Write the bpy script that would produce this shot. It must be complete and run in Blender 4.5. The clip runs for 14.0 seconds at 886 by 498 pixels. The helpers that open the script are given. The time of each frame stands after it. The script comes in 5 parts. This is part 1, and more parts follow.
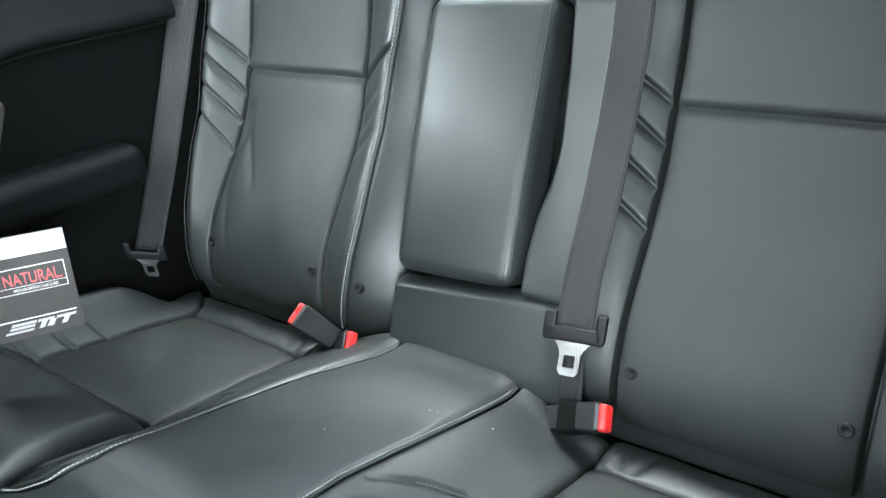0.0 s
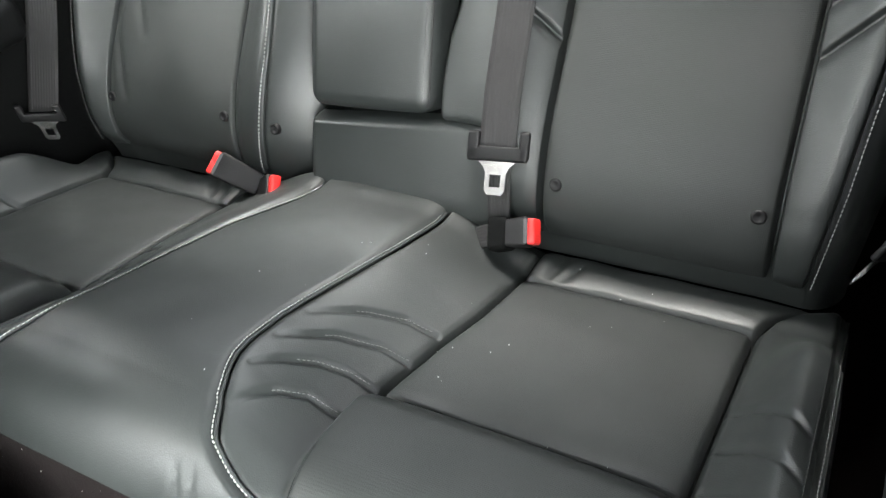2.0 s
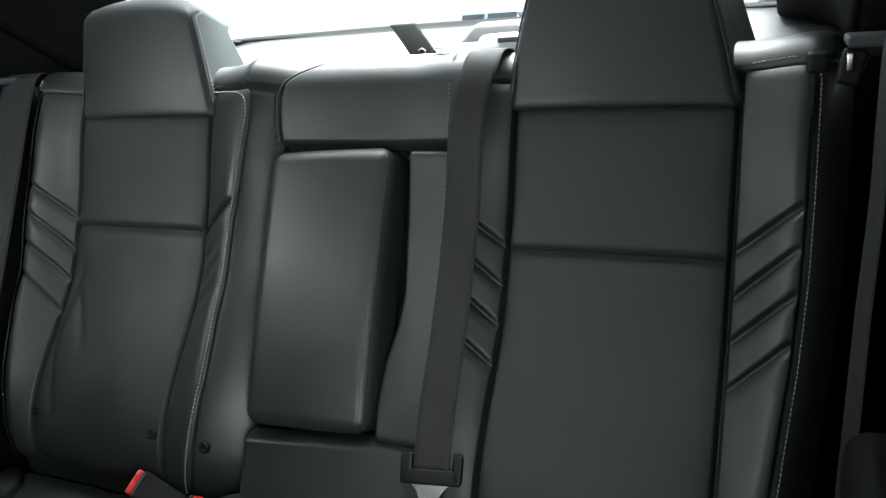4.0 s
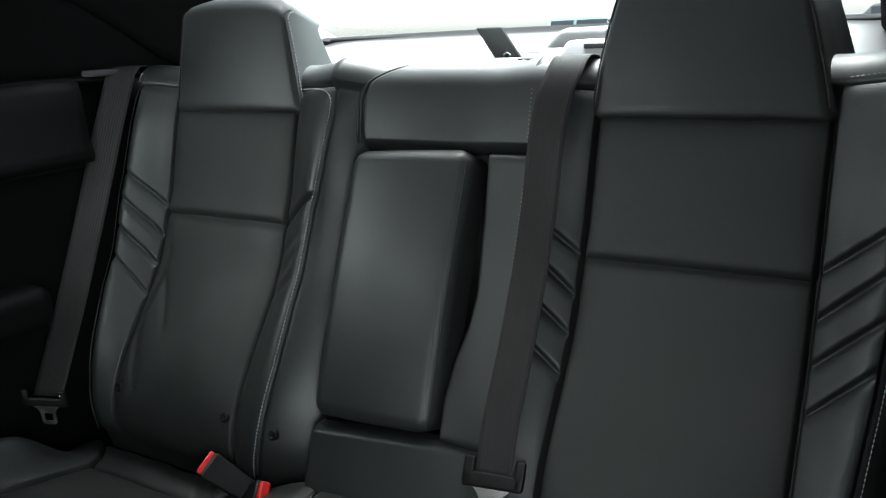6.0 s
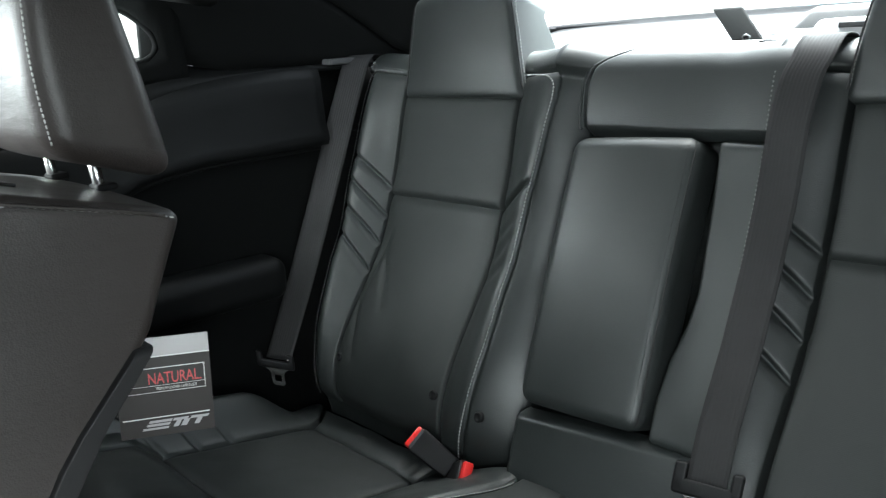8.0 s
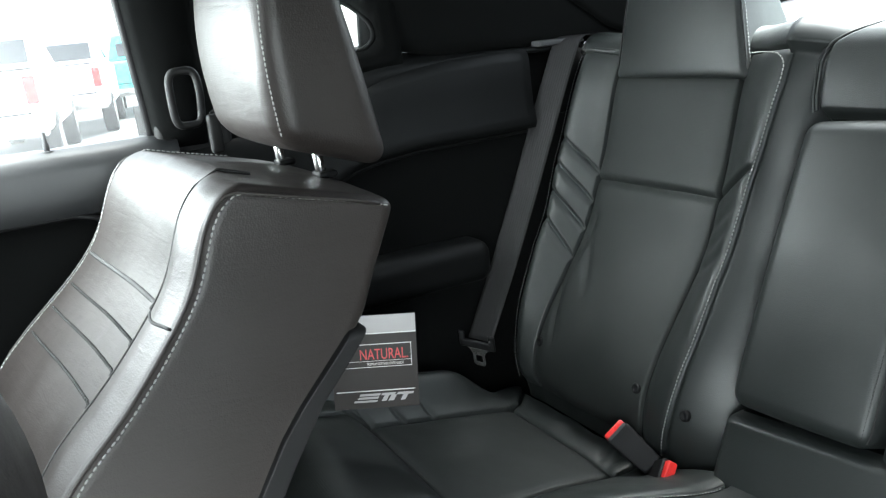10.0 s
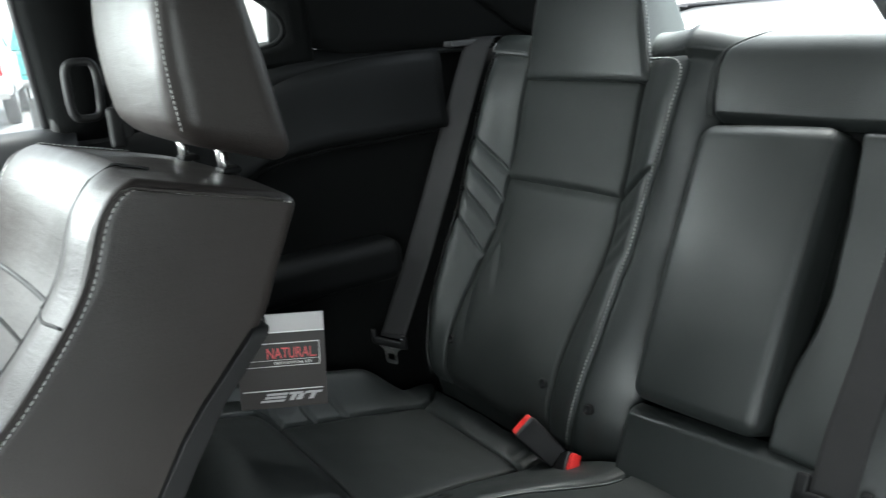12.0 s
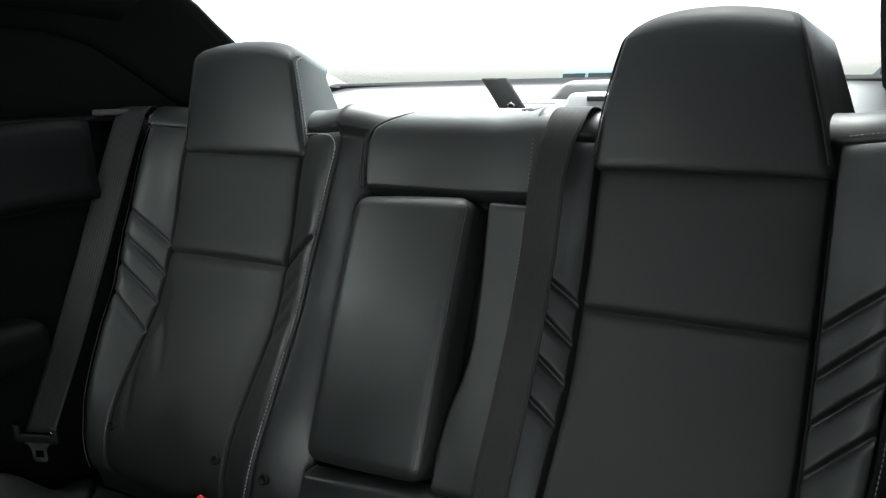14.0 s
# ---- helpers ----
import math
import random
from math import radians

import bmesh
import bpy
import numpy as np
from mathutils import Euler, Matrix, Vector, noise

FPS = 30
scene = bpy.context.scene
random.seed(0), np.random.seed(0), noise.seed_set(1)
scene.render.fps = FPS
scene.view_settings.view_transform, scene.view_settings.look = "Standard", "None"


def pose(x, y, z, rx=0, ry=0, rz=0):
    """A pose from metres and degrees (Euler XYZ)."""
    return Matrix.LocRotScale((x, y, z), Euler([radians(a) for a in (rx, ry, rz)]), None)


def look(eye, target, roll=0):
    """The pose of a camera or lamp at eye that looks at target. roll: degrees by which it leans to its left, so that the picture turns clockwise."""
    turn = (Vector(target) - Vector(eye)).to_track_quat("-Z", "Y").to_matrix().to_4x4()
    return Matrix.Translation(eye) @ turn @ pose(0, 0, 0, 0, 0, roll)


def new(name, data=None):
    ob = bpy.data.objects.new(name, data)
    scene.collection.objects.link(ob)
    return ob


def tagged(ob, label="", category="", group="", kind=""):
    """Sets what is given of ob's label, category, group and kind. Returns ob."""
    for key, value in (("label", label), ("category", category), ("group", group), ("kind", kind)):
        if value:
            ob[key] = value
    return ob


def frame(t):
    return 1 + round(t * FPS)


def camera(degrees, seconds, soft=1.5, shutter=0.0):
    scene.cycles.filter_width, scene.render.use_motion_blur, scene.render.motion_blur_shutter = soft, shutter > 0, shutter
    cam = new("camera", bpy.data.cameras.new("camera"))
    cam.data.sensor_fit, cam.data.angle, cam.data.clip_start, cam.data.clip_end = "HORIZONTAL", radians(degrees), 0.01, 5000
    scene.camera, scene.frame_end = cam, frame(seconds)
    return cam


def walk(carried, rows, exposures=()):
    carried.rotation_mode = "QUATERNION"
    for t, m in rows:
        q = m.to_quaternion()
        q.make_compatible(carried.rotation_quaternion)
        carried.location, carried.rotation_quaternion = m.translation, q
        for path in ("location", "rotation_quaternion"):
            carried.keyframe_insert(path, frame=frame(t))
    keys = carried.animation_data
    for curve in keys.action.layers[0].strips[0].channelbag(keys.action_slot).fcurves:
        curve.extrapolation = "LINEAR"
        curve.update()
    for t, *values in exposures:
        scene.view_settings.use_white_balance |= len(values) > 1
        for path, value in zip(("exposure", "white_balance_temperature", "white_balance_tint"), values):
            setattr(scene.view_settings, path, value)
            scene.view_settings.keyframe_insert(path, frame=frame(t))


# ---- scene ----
cam = camera(59.0, 14.0, soft=1.25, shutter=0.25)
PATH = [
    (0, (0.642, -0.776, 0.997), (-0.486, 0.64, 0.149), -5.5),
    (0.5, (0.645, -0.774, 0.986), (-0.451, 0.578, 0.001), -6.0),
    (1, (0.641, -0.782, 0.971), (-0.405, 0.524, -0.124), -5.8),
    (1.5, (0.64, -0.779, 0.972), (-0.361, 0.464, -0.233), -6.7),
    (2, (0.641, -0.777, 0.98), (-0.245, 0.541, -0.234), -8.8),
    (2.5, (0.643, -0.783, 0.99), (-0.204, 0.672, -0.089), -9.2),
    (3, (0.638, -0.8, 1.004), (-0.095, 0.897, 0.24), -5.9),
    (3.5, (0.651, -0.792, 1.016), (-0.077, 0.967, 0.404), -4.6),
    (4, (0.64, -0.797, 1.021), (-0.174, 0.941, 0.461), -4.1),
    (6.5, (0.645, -0.797, 1.018), (-0.351, 0.851, 0.478), -2.4),
    (7, (0.646, -0.791, 1.013), (-0.408, 0.823, 0.478), -1.9),
    (7.5, (0.637, -0.782, 1.015), (-0.662, 0.641, 0.478), -3.0),
    (8, (0.63, -0.789, 1.005), (-0.777, 0.532, 0.48), -3.8),
    (8.5, (0.604, -0.804, 1.003), (-0.904, 0.396, 0.469), -4.8),
    (9, (0.617, -0.784, 1.018), (-1.04, 0.192, 0.468), -7.2),
    (11.5, (0.608, -0.785, 1.018), (-1.103, 0.098, 0.48), -5.8),
    (12, (0.628, -0.772, 1.016), (-0.964, 0.3, 0.456), -4.4),
    (12.5, (0.639, -0.758, 1.019), (-0.747, 0.565, 0.446), -4.3),
    (13, (0.635, -0.76, 1.022), (-0.565, 0.764, 0.533), -3.5),
    (13.5, (0.632, -0.777, 1.008), (-0.418, 0.872, 0.584), -2.1),
    (14, (0.655, -0.788, 1.019), (-0.362, 0.881, 0.595), -1.1),
]
# exposure follows the clip's automatic gain
walk(cam, [(t, look(eye, target, roll)) for t, eye, target, roll in PATH], exposures=[(0, 3.5, 6000, 6), (0.5, 3.42, 6420, 9), (1.0, 3.40, 6700, 11), (1.5, 3.46, 6900, 13), (2.0, 3.48, 6650, 11), (2.5, 3.55, 6300, 6), (3.0, 3.45, 6200, 7), (3.5, 2.4, 6300, 7), (4.2, 1.55, 6300, 6), (6.5, 1.3, 6300, 6), (7.0, 1.6, 6300, 6), (7.5, 1.95, 6250, 6), (8, 1.98, 6200, 6), (9, 2.42, 6200, 6), (11.5, 1.78, 6300, 6), (12.0, 1.8, 6300, 6), (12.5, 2.08, 6300, 6), (13.0, 1.72, 6300, 6), (14, 1.05, 6400, 6)])

# ---------------------------------------------------------------- sky and sun
world = bpy.data.worlds.new("sky")
scene.world = world
world.use_nodes = True
wn = world.node_tree.nodes
sky = wn.new("ShaderNodeTexSky")
sky.sky_type, sky.sun_disc = "NISHITA", False
sky.sun_elevation, sky.sun_rotation = radians(74), radians(-20)
sky.air_density, sky.dust_density, sky.ozone_density = 1.0, 2.0, 1.0
wn["Background"].inputs["Strength"].default_value = 0.15
cloud = wn.new("ShaderNodeHueSaturation")
cloud.inputs["Saturation"].default_value, cloud.inputs["Value"].default_value = 0.25, 1.8
world.node_tree.links.new(sky.outputs[0], cloud.inputs["Color"])
world.node_tree.links.new(cloud.outputs[0], wn["Background"].inputs["Color"])
sun = new("sun", bpy.data.lights.new("sun", "SUN"))
sun.data.energy, sun.data.angle, sun.data.color = 1.3, radians(30), (1.0, 0.97, 0.93)
sun.matrix_world = look((-1.0, 2.8, 11.0), (0, 0, 0.6))


def window_light(name, at, target, wide, high, watts, spread=180):
    """Sky light entering through one of the car's openings."""
    ob = new(name, bpy.data.lights.new(name, "AREA"))
    ob.data.shape, ob.data.size, ob.data.size_y, ob.data.energy = "RECTANGLE", wide, high, watts
    ob.data.color = (0.95, 1.0, 0.99)
    ob.data.spread = radians(spread)
    ob.matrix_world = look(at, target)
    return ob


window_light("windscreen_daylight", (-0.40, -1.58, 1.07), (-0.44, -0.85, 0.72), 0.50, 0.38, 1.5, 125)
window_light("rear_window_daylight", (0.0, 0.57, 1.105), (0.0, 0.54, 0.80), 1.1, 0.44, 25.0, 80)
window_light("door_opening_daylight", (0.76, -1.04, 0.62), (-0.20, -0.50, 0.42), 1.0, 0.76, 6.6, 110)
window_light("side_window_daylight", (-0.61, -0.95, 1.03), (-0.30, -0.30, 0.70), 0.55, 0.22, 3.0, 140)
window_light("quarter_window_daylight", (-0.705, -0.33, 1.05), (-0.36, 0.20, 0.55), 0.24, 0.12, 0.75, 150)















# ---------------------------------------------------------------- materials
def material(name, color, rough=0.5, metal=0.0, spread=0.25, grain=0.0, grain_scale=900.0, stain_scale=9.0,
             rough_spread=0.12, specular=0.5, perforated=False, weave=False, transmission=0.0, emission=0.0, fuzz=0.0, folds=0.0, creased=0.0):
    m = bpy.data.materials.new(name)
    m.use_nodes = True
    nt, nodes = m.node_tree, m.node_tree.nodes
    p = nodes["Principled BSDF"]
    p.inputs["Metallic"].default_value = metal
    p.inputs["Specular IOR Level"].default_value = specular
    p.inputs["Transmission Weight"].default_value = transmission
    if fuzz:
        p.inputs["Sheen Weight"].default_value = fuzz
        p.inputs["Sheen Roughness"].default_value = 0.5
    if emission:
        p.inputs["Emission Color"].default_value = (*color, 1)
        p.inputs["Emission Strength"].default_value = emission
    where = nodes.new("ShaderNodeTexCoord")
    large = nodes.new("ShaderNodeTexNoise")
    large.inputs["Scale"].default_value, large.inputs["Detail"].default_value = stain_scale, 5.0
    nt.links.new(where.outputs["Object"], large.inputs["Vector"])
    ramp = nodes.new("ShaderNodeMix")
    ramp.data_type = "RGBA"
    ramp.inputs[6].default_value = (*[c * (1 - spread) for c in color], 1)
    ramp.inputs[7].default_value = (*[min(1.0, c * (1 + spread)) for c in color], 1)
    nt.links.new(large.outputs["Fac"], ramp.inputs[0])
    nt.links.new(ramp.outputs[2], p.inputs["Base Color"])
    gloss = nodes.new("ShaderNodeMapRange")
    gloss.inputs["From Min"].default_value, gloss.inputs["From Max"].default_value = 0.3, 0.7
    gloss.inputs["To Min"].default_value, gloss.inputs["To Max"].default_value = max(0.02, rough - rough_spread), min(1.0, rough + rough_spread)
    nt.links.new(large.outputs["Fac"], gloss.inputs["Value"])
    nt.links.new(gloss.outputs["Result"], p.inputs["Roughness"])
    last = None

    def bump(height_socket, strength, distance):
        nonlocal last
        b = nodes.new("ShaderNodeBump")
        b.inputs["Strength"].default_value, b.inputs["Distance"].default_value = strength, distance
        nt.links.new(height_socket, b.inputs["Height"])
        if last:
            nt.links.new(last, b.inputs["Normal"])
        last = b.outputs["Normal"]
        nt.links.new(last, p.inputs["Normal"])

    if grain:
        cell = nodes.new("ShaderNodeTexVoronoi")
        cell.inputs["Scale"].default_value = grain_scale
        nt.links.new(where.outputs["Object"], cell.inputs["Vector"])
        bump(cell.outputs["Distance"], grain, 0.0006)
        soft = nodes.new("ShaderNodeTexNoise")
        soft.inputs["Scale"].default_value, soft.inputs["Detail"].default_value = 38.0, 3.0
        nt.links.new(where.outputs["Object"], soft.inputs["Vector"])
        bump(soft.outputs["Fac"], min(1.0, grain * 0.6), 0.003)
        if folds:
            wave = nodes.new("ShaderNodeTexNoise")
            wave.inputs["Scale"].default_value, wave.inputs["Detail"].default_value, wave.inputs["Distortion"].default_value = 13.0, 1.0, 0.0
            nt.links.new(where.outputs["Object"], wave.inputs["Vector"])
            bump(wave.outputs["Fac"], folds, 0.008)
    if creased:
        lay = nodes.new("ShaderNodeMapping")
        lay.inputs["Scale"].default_value = (14.0, 18.0, 95.0)
        fine = nodes.new("ShaderNodeTexNoise")
        fine.inputs["Scale"].default_value, fine.inputs["Detail"].default_value, fine.inputs["Distortion"].default_value = 1.0, 4.0, 0.6
        worn = nodes.new("ShaderNodeMath")
        worn.operation = "MULTIPLY"
        nt.links.new(where.outputs["Object"], lay.inputs["Vector"])
        nt.links.new(lay.outputs[0], fine.inputs["Vector"])
        nt.links.new(fine.outputs["Fac"], worn.inputs[0])
        nt.links.new(gloss.outputs["Result"], worn.inputs[1])
        bump(worn.outputs[0], creased, 0.004)
    if perforated or weave:
        uv = nodes.new("ShaderNodeUVMap")
        uv.uv_map = "metres"
        split = nodes.new("ShaderNodeSeparateXYZ")
        nt.links.new(uv.outputs[0], split.inputs[0])

        def calc(op, a, b=None):
            n = nodes.new("ShaderNodeMath")
            n.operation = op
            for i, v in enumerate((a, b)):
                if v is None:
                    continue
                if isinstance(v, (int, float)):
                    n.inputs[i].default_value = v
                else:
                    nt.links.new(v, n.inputs[i])
            return n.outputs[0]

        if perforated:
            step = 0.0042
            cx, cy = calc("MULTIPLY", split.outputs[0], 2 * math.pi / step), calc("MULTIPLY", split.outputs[1], 2 * math.pi / step)
            dots = calc("MULTIPLY", calc("SINE", calc("ADD", cx, cy)), calc("SINE", calc("SUBTRACT", cx, cy)))
            hole = calc("GREATER_THAN", dots, 0.62)
            dark = nodes.new("ShaderNodeMix")
            dark.data_type = "RGBA"
            nt.links.new(hole, dark.inputs[0])
            nt.links.new(ramp.outputs[2], dark.inputs[6])
            dark.inputs[7].default_value = (0.012, 0.012, 0.012, 1)
            nt.links.new(dark.outputs[2], p.inputs["Base Color"])
            bump(calc("MULTIPLY", dots, -1.0), 0.10, 0.0005)
        if weave:
            ribs = calc("SINE", calc("MULTIPLY", split.outputs[0], 2 * math.pi / 0.0047))
            bump(ribs, 0.3, 0.0006)
    return m


LEATHER = material("black_leather", (0.0135, 0.0158, 0.0153), 0.46, grain=0.20, grain_scale=600, specular=0.42, spread=0.18, rough_spread=0.08, folds=0.17)
LEATHER_HOLES = material("perforated_black_leather", (0.0140, 0.0162, 0.0155), 0.57, grain=0.18, grain_scale=600, specular=0.31, spread=0.18, rough_spread=0.08, folds=0.15, perforated=True)
LEATHER_FRONT = material("front_seat_leather", (0.0185, 0.0152, 0.0140), 0.46, grain=0.30, grain_scale=480, specular=0.36, spread=0.2, rough_spread=0.07, folds=0.12, creased=0.35)
PLASTIC = material("black_trim_plastic", (0.006, 0.006, 0.0062), 0.6, specular=0.25, grain=0.15, grain_scale=1400)
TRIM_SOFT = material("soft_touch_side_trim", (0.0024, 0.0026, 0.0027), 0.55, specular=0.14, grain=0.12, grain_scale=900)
# black trim with daylight from window and door put into its base colour
LIT_TRIM = material("grey_black_lit_trim", (0.022, 0.023, 0.024), 0.45, grain=0.12, grain_scale=900)
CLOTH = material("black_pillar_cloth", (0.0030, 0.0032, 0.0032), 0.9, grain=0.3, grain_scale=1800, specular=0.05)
SHELF = material("grey_shelf_cloth", (0.05, 0.05, 0.051), 0.95, grain=0.3, grain_scale=1500, specular=0.2)
HEADLINER = material("dark_headliner", (0.005, 0.005, 0.005), 0.95, grain=0.3, grain_scale=1200, specular=0.08)
CARPET = material("black_brown_carpet", (0.0046, 0.0030, 0.0030), 1.0, grain=1.0, grain_scale=420, spread=0.5, stain_scale=30, specular=0.06, fuzz=0.008)
WEBBING = material("charcoal_webbing", (0.0125, 0.0122, 0.0126), 0.75, weave=True, spread=0.12, specular=0.3)
THREAD = material("pale_grey_thread", (0.23, 0.23, 0.22), 0.7)
THREAD_GREY = material("grey_thread", (0.11, 0.11, 0.107), 0.7)
THREAD_DARK = material("black_thread", (0.012, 0.012, 0.012), 0.8)
CHROME = material("bright_steel", (0.50, 0.49, 0.48), 0.20, metal=1.0, spread=0.08, rough_spread=0.06)
RED = material("red_button_plastic", (0.52, 0.02, 0.018), 0.35, spread=0.08)
HARD = material("hard_black_plastic", (0.0042, 0.0042, 0.0046), 0.5, specular=0.2)
DARK_GREY = material("dark_grey_plastic", (0.045, 0.045, 0.047), 0.6, specular=0.2)
GREY_PLASTIC = material("grey_plastic", (0.16, 0.16, 0.165), 0.5)
WHITE_BITS = material("white_lint", (0.38, 0.38, 0.37), 0.9)
PAPER = material("dark_brown_card", (0.012, 0.009, 0.0085), 0.5, spread=0.1, specular=0.2)
PAPER_SILVER = material("silver_grey_card", (0.22, 0.208, 0.212), 0.4, spread=0.1)
PAPER_WHITE = material("white_print", (0.42, 0.41, 0.40), 0.5, spread=0.05)
PAPER_RED = material("red_print", (0.40, 0.018, 0.022), 0.5, spread=0.1)
# ground colour paled to stand in for overexposed daylight
ASPHALT = material("bleached_car_park_ground", (0.26, 0.26, 0.255), 0.9, grain=0.6, grain_scale=60, spread=0.3, stain_scale=0.6)
TYRE = material("tyre_rubber", (0.02, 0.02, 0.02), 0.85)
GLASS_DARK = material("dark_car_glass", (0.03, 0.035, 0.04), 0.08)


def glass(name, tint):
    m = bpy.data.materials.new(name)
    m.use_nodes = True
    nt, nodes = m.node_tree, m.node_tree.nodes
    nodes.remove(nodes["Principled BSDF"])
    clear, shine, mix, fres = (nodes.new("ShaderNodeBsdf" + k) for k in ("Transparent", "Glossy")), None, nodes.new("ShaderNodeMixShader"), nodes.new("ShaderNodeFresnel")
    clear, shine = clear
    clear.inputs["Color"].default_value = (*tint, 1)
    shine.inputs["Roughness"].default_value = 0.03
    fres.inputs["IOR"].default_value = 1.45
    nt.links.new(fres.outputs[0], mix.inputs[0])
    nt.links.new(clear.outputs[0], mix.inputs[1])
    nt.links.new(shine.outputs[0], mix.inputs[2])
    nt.links.new(mix.outputs[0], nodes["Material Output"].inputs["Surface"])
    return m


GLASS = glass("car_glass", (0.86, 0.9, 0.88))
# a translucent film added to the door window imitates the glare that bleaches the view
GLARE_GLASS = glass("glare_car_glass", (0.86, 0.9, 0.88))
film = GLARE_GLASS.node_tree.nodes.new("ShaderNodeBsdfTranslucent")
film.inputs["Color"].default_value = (0.9, 0.92, 0.92, 1)
veil = GLARE_GLASS.node_tree.nodes.new("ShaderNodeMixShader")
veil.inputs[0].default_value = 0.05
clear_side = GLARE_GLASS.node_tree.nodes["Material Output"].inputs["Surface"].links[0].from_socket
GLARE_GLASS.node_tree.links.new(clear_side, veil.inputs[1])
GLARE_GLASS.node_tree.links.new(film.outputs[0], veil.inputs[2])
GLARE_GLASS.node_tree.links.new(veil.outputs[0], GLARE_GLASS.node_tree.nodes["Material Output"].inputs["Surface"])


# ---------------------------------------------------------------- mesh helpers
def thing(name, label, category, group="", kind="", at=(0, 0, 0)):
    ob = new(name)
    ob.location = at
    ob.empty_display_size = 0.05
    return tagged(ob, label, category, group, kind)


def link(name, mesh, mat, parent=None, label="", smooth=True):
    if smooth:
        mesh.shade_smooth()
    mesh.materials.append(mat)
    ob = new(name, mesh)
    if parent:
        ob.parent = parent
        if parent.type == "EMPTY":
            ob.matrix_parent_inverse = Matrix.Translation(parent.location).inverted()
    return tagged(ob, label)


def part(name, bm, mat, parent, label="", smooth=True):
    mesh = bpy.data.meshes.new(name)
    bm.to_mesh(mesh)
    bm.free()
    return link(name, mesh, mat, parent, label, smooth)


def sheet(name, pts, mat, parent=None, label="", uv=None, flip=False, thick=0.0):
    """A smooth surface through a grid of points (rows x columns x 3)."""
    pts = np.asarray(pts, float)
    nv, nu = pts.shape[:2]
    i = np.arange(nv * nu).reshape(nv, nu)
    quads = np.stack([i[:-1, :-1], i[:-1, 1:], i[1:, 1:], i[1:, :-1]], -1).reshape(-1, 4)
    if flip:
        quads = quads[:, ::-1]
    mesh = bpy.data.meshes.new(name)
    mesh.from_pydata(pts.reshape(-1, 3).tolist(), [], quads.tolist())
    if uv is not None:
        layer = mesh.uv_layers.new(name="metres")
        flat = np.asarray(uv, float).reshape(-1, 2)[quads.reshape(-1)]
        layer.data.foreach_set("uv", flat.reshape(-1))
    ob = link(name, mesh, mat, parent, label)
    if thick:
        mod = ob.modifiers.new("thickness", "SOLIDIFY")
        mod.thickness, mod.offset = thick, 0.0
    return ob


def rbox(hx, hy, hz, r, n=4, shape=None, mids=1):
    """A bmesh box with rounded edges, half sizes hx, hy, hz; shape maps its points (k x 3)."""
    def steps(h):
        rr = min(r, h * 0.999)
        edge = [h - rr + rr * math.tan(a) for a in np.linspace(0, math.pi / 4, n + 1)]
        inner = list(np.linspace(-(h - rr), h - rr, mids + 2))[1:-1]
        return np.array([-e for e in edge[::-1]] + inner + edge)
    hs = np.array([hx, hy, hz])
    bm = bmesh.new()
    for axis in range(3):
        a, b = [k for k in range(3) if k != axis]
        sa, sb = steps(hs[a]), steps(hs[b])
        for sign in (-1, 1):
            g = np.zeros((len(sa), len(sb), 3))
            g[..., a], g[..., b], g[..., axis] = sa[:, None], sb[None, :], sign * hs[axis]
            rr = np.minimum(r, hs * 0.999)
            core = np.clip(g, -(hs - rr), hs - rr)
            out = g - core
            length = np.linalg.norm(out / rr, axis=-1, keepdims=True)
            g = core + out / np.maximum(length, 1e-9)
            if shape:
                g = shape(g)
            vs = [[bm.verts.new(p) for p in row] for row in g]
            for j in range(len(sa) - 1):
                for k in range(len(sb) - 1):
                    q = [vs[j][k], vs[j + 1][k], vs[j + 1][k + 1], vs[j][k + 1]]
                    bm.faces.new(q if (sign > 0) == (axis != 1) else q[::-1])
    bmesh.ops.remove_doubles(bm, verts=bm.verts, dist=1e-5)
    return bm


def moved(bm, m):
    bm.transform(m)
    return bm


def joined(*parts):
    bm = parts[0]
    for other in parts[1:]:
        mesh = bpy.data.meshes.new("tmp")
        other.to_mesh(mesh)
        other.free()
        bm.from_mesh(mesh)
        bpy.data.meshes.remove(mesh)
    return bm


def tube(points, radius, sides=8, closed=False):
    """A round tube along points."""
    pts = [Vector(p) for p in points]
    bm, rings = bmesh.new(), []
    n = len(pts)
    side = None
    for i, p in enumerate(pts):
        a, b = (pts[i - 1], pts[(i + 1) % n]) if closed else (pts[max(i - 1, 0)], pts[min(i + 1, n - 1)])
        t = (b - a).normalized()
        side = (t.orthogonal() if side is None else side - t * side.dot(t)).normalized()
        up = t.cross(side)
        r = radius(i / max(n - 1, 1)) if callable(radius) else radius
        rings.append([bm.verts.new(p + r * (math.cos(w) * side + math.sin(w) * up)) for w in np.linspace(0, 2 * math.pi, sides, endpoint=False)])
    pairs = list(zip(rings, rings[1:])) + ([(rings[-1], rings[0])] if closed else [])
    for r0, r1 in pairs:
        for k in range(sides):
            bm.faces.new((r0[k], r0[(k + 1) % sides], r1[(k + 1) % sides], r1[k]))
    if not closed:
        bm.faces.new(rings[0][::-1])
        bm.faces.new(rings[-1])
    return bm


def resample(points, step):
    pts = np.asarray(points, float)
    seg = np.linalg.norm(np.diff(pts, axis=0), axis=1)
    run = np.r_[0, np.cumsum(seg)]
    want = np.arange(0, run[-1], step)
    return np.stack([np.interp(want, run, pts[:, k]) for k in range(pts.shape[1])], 1)


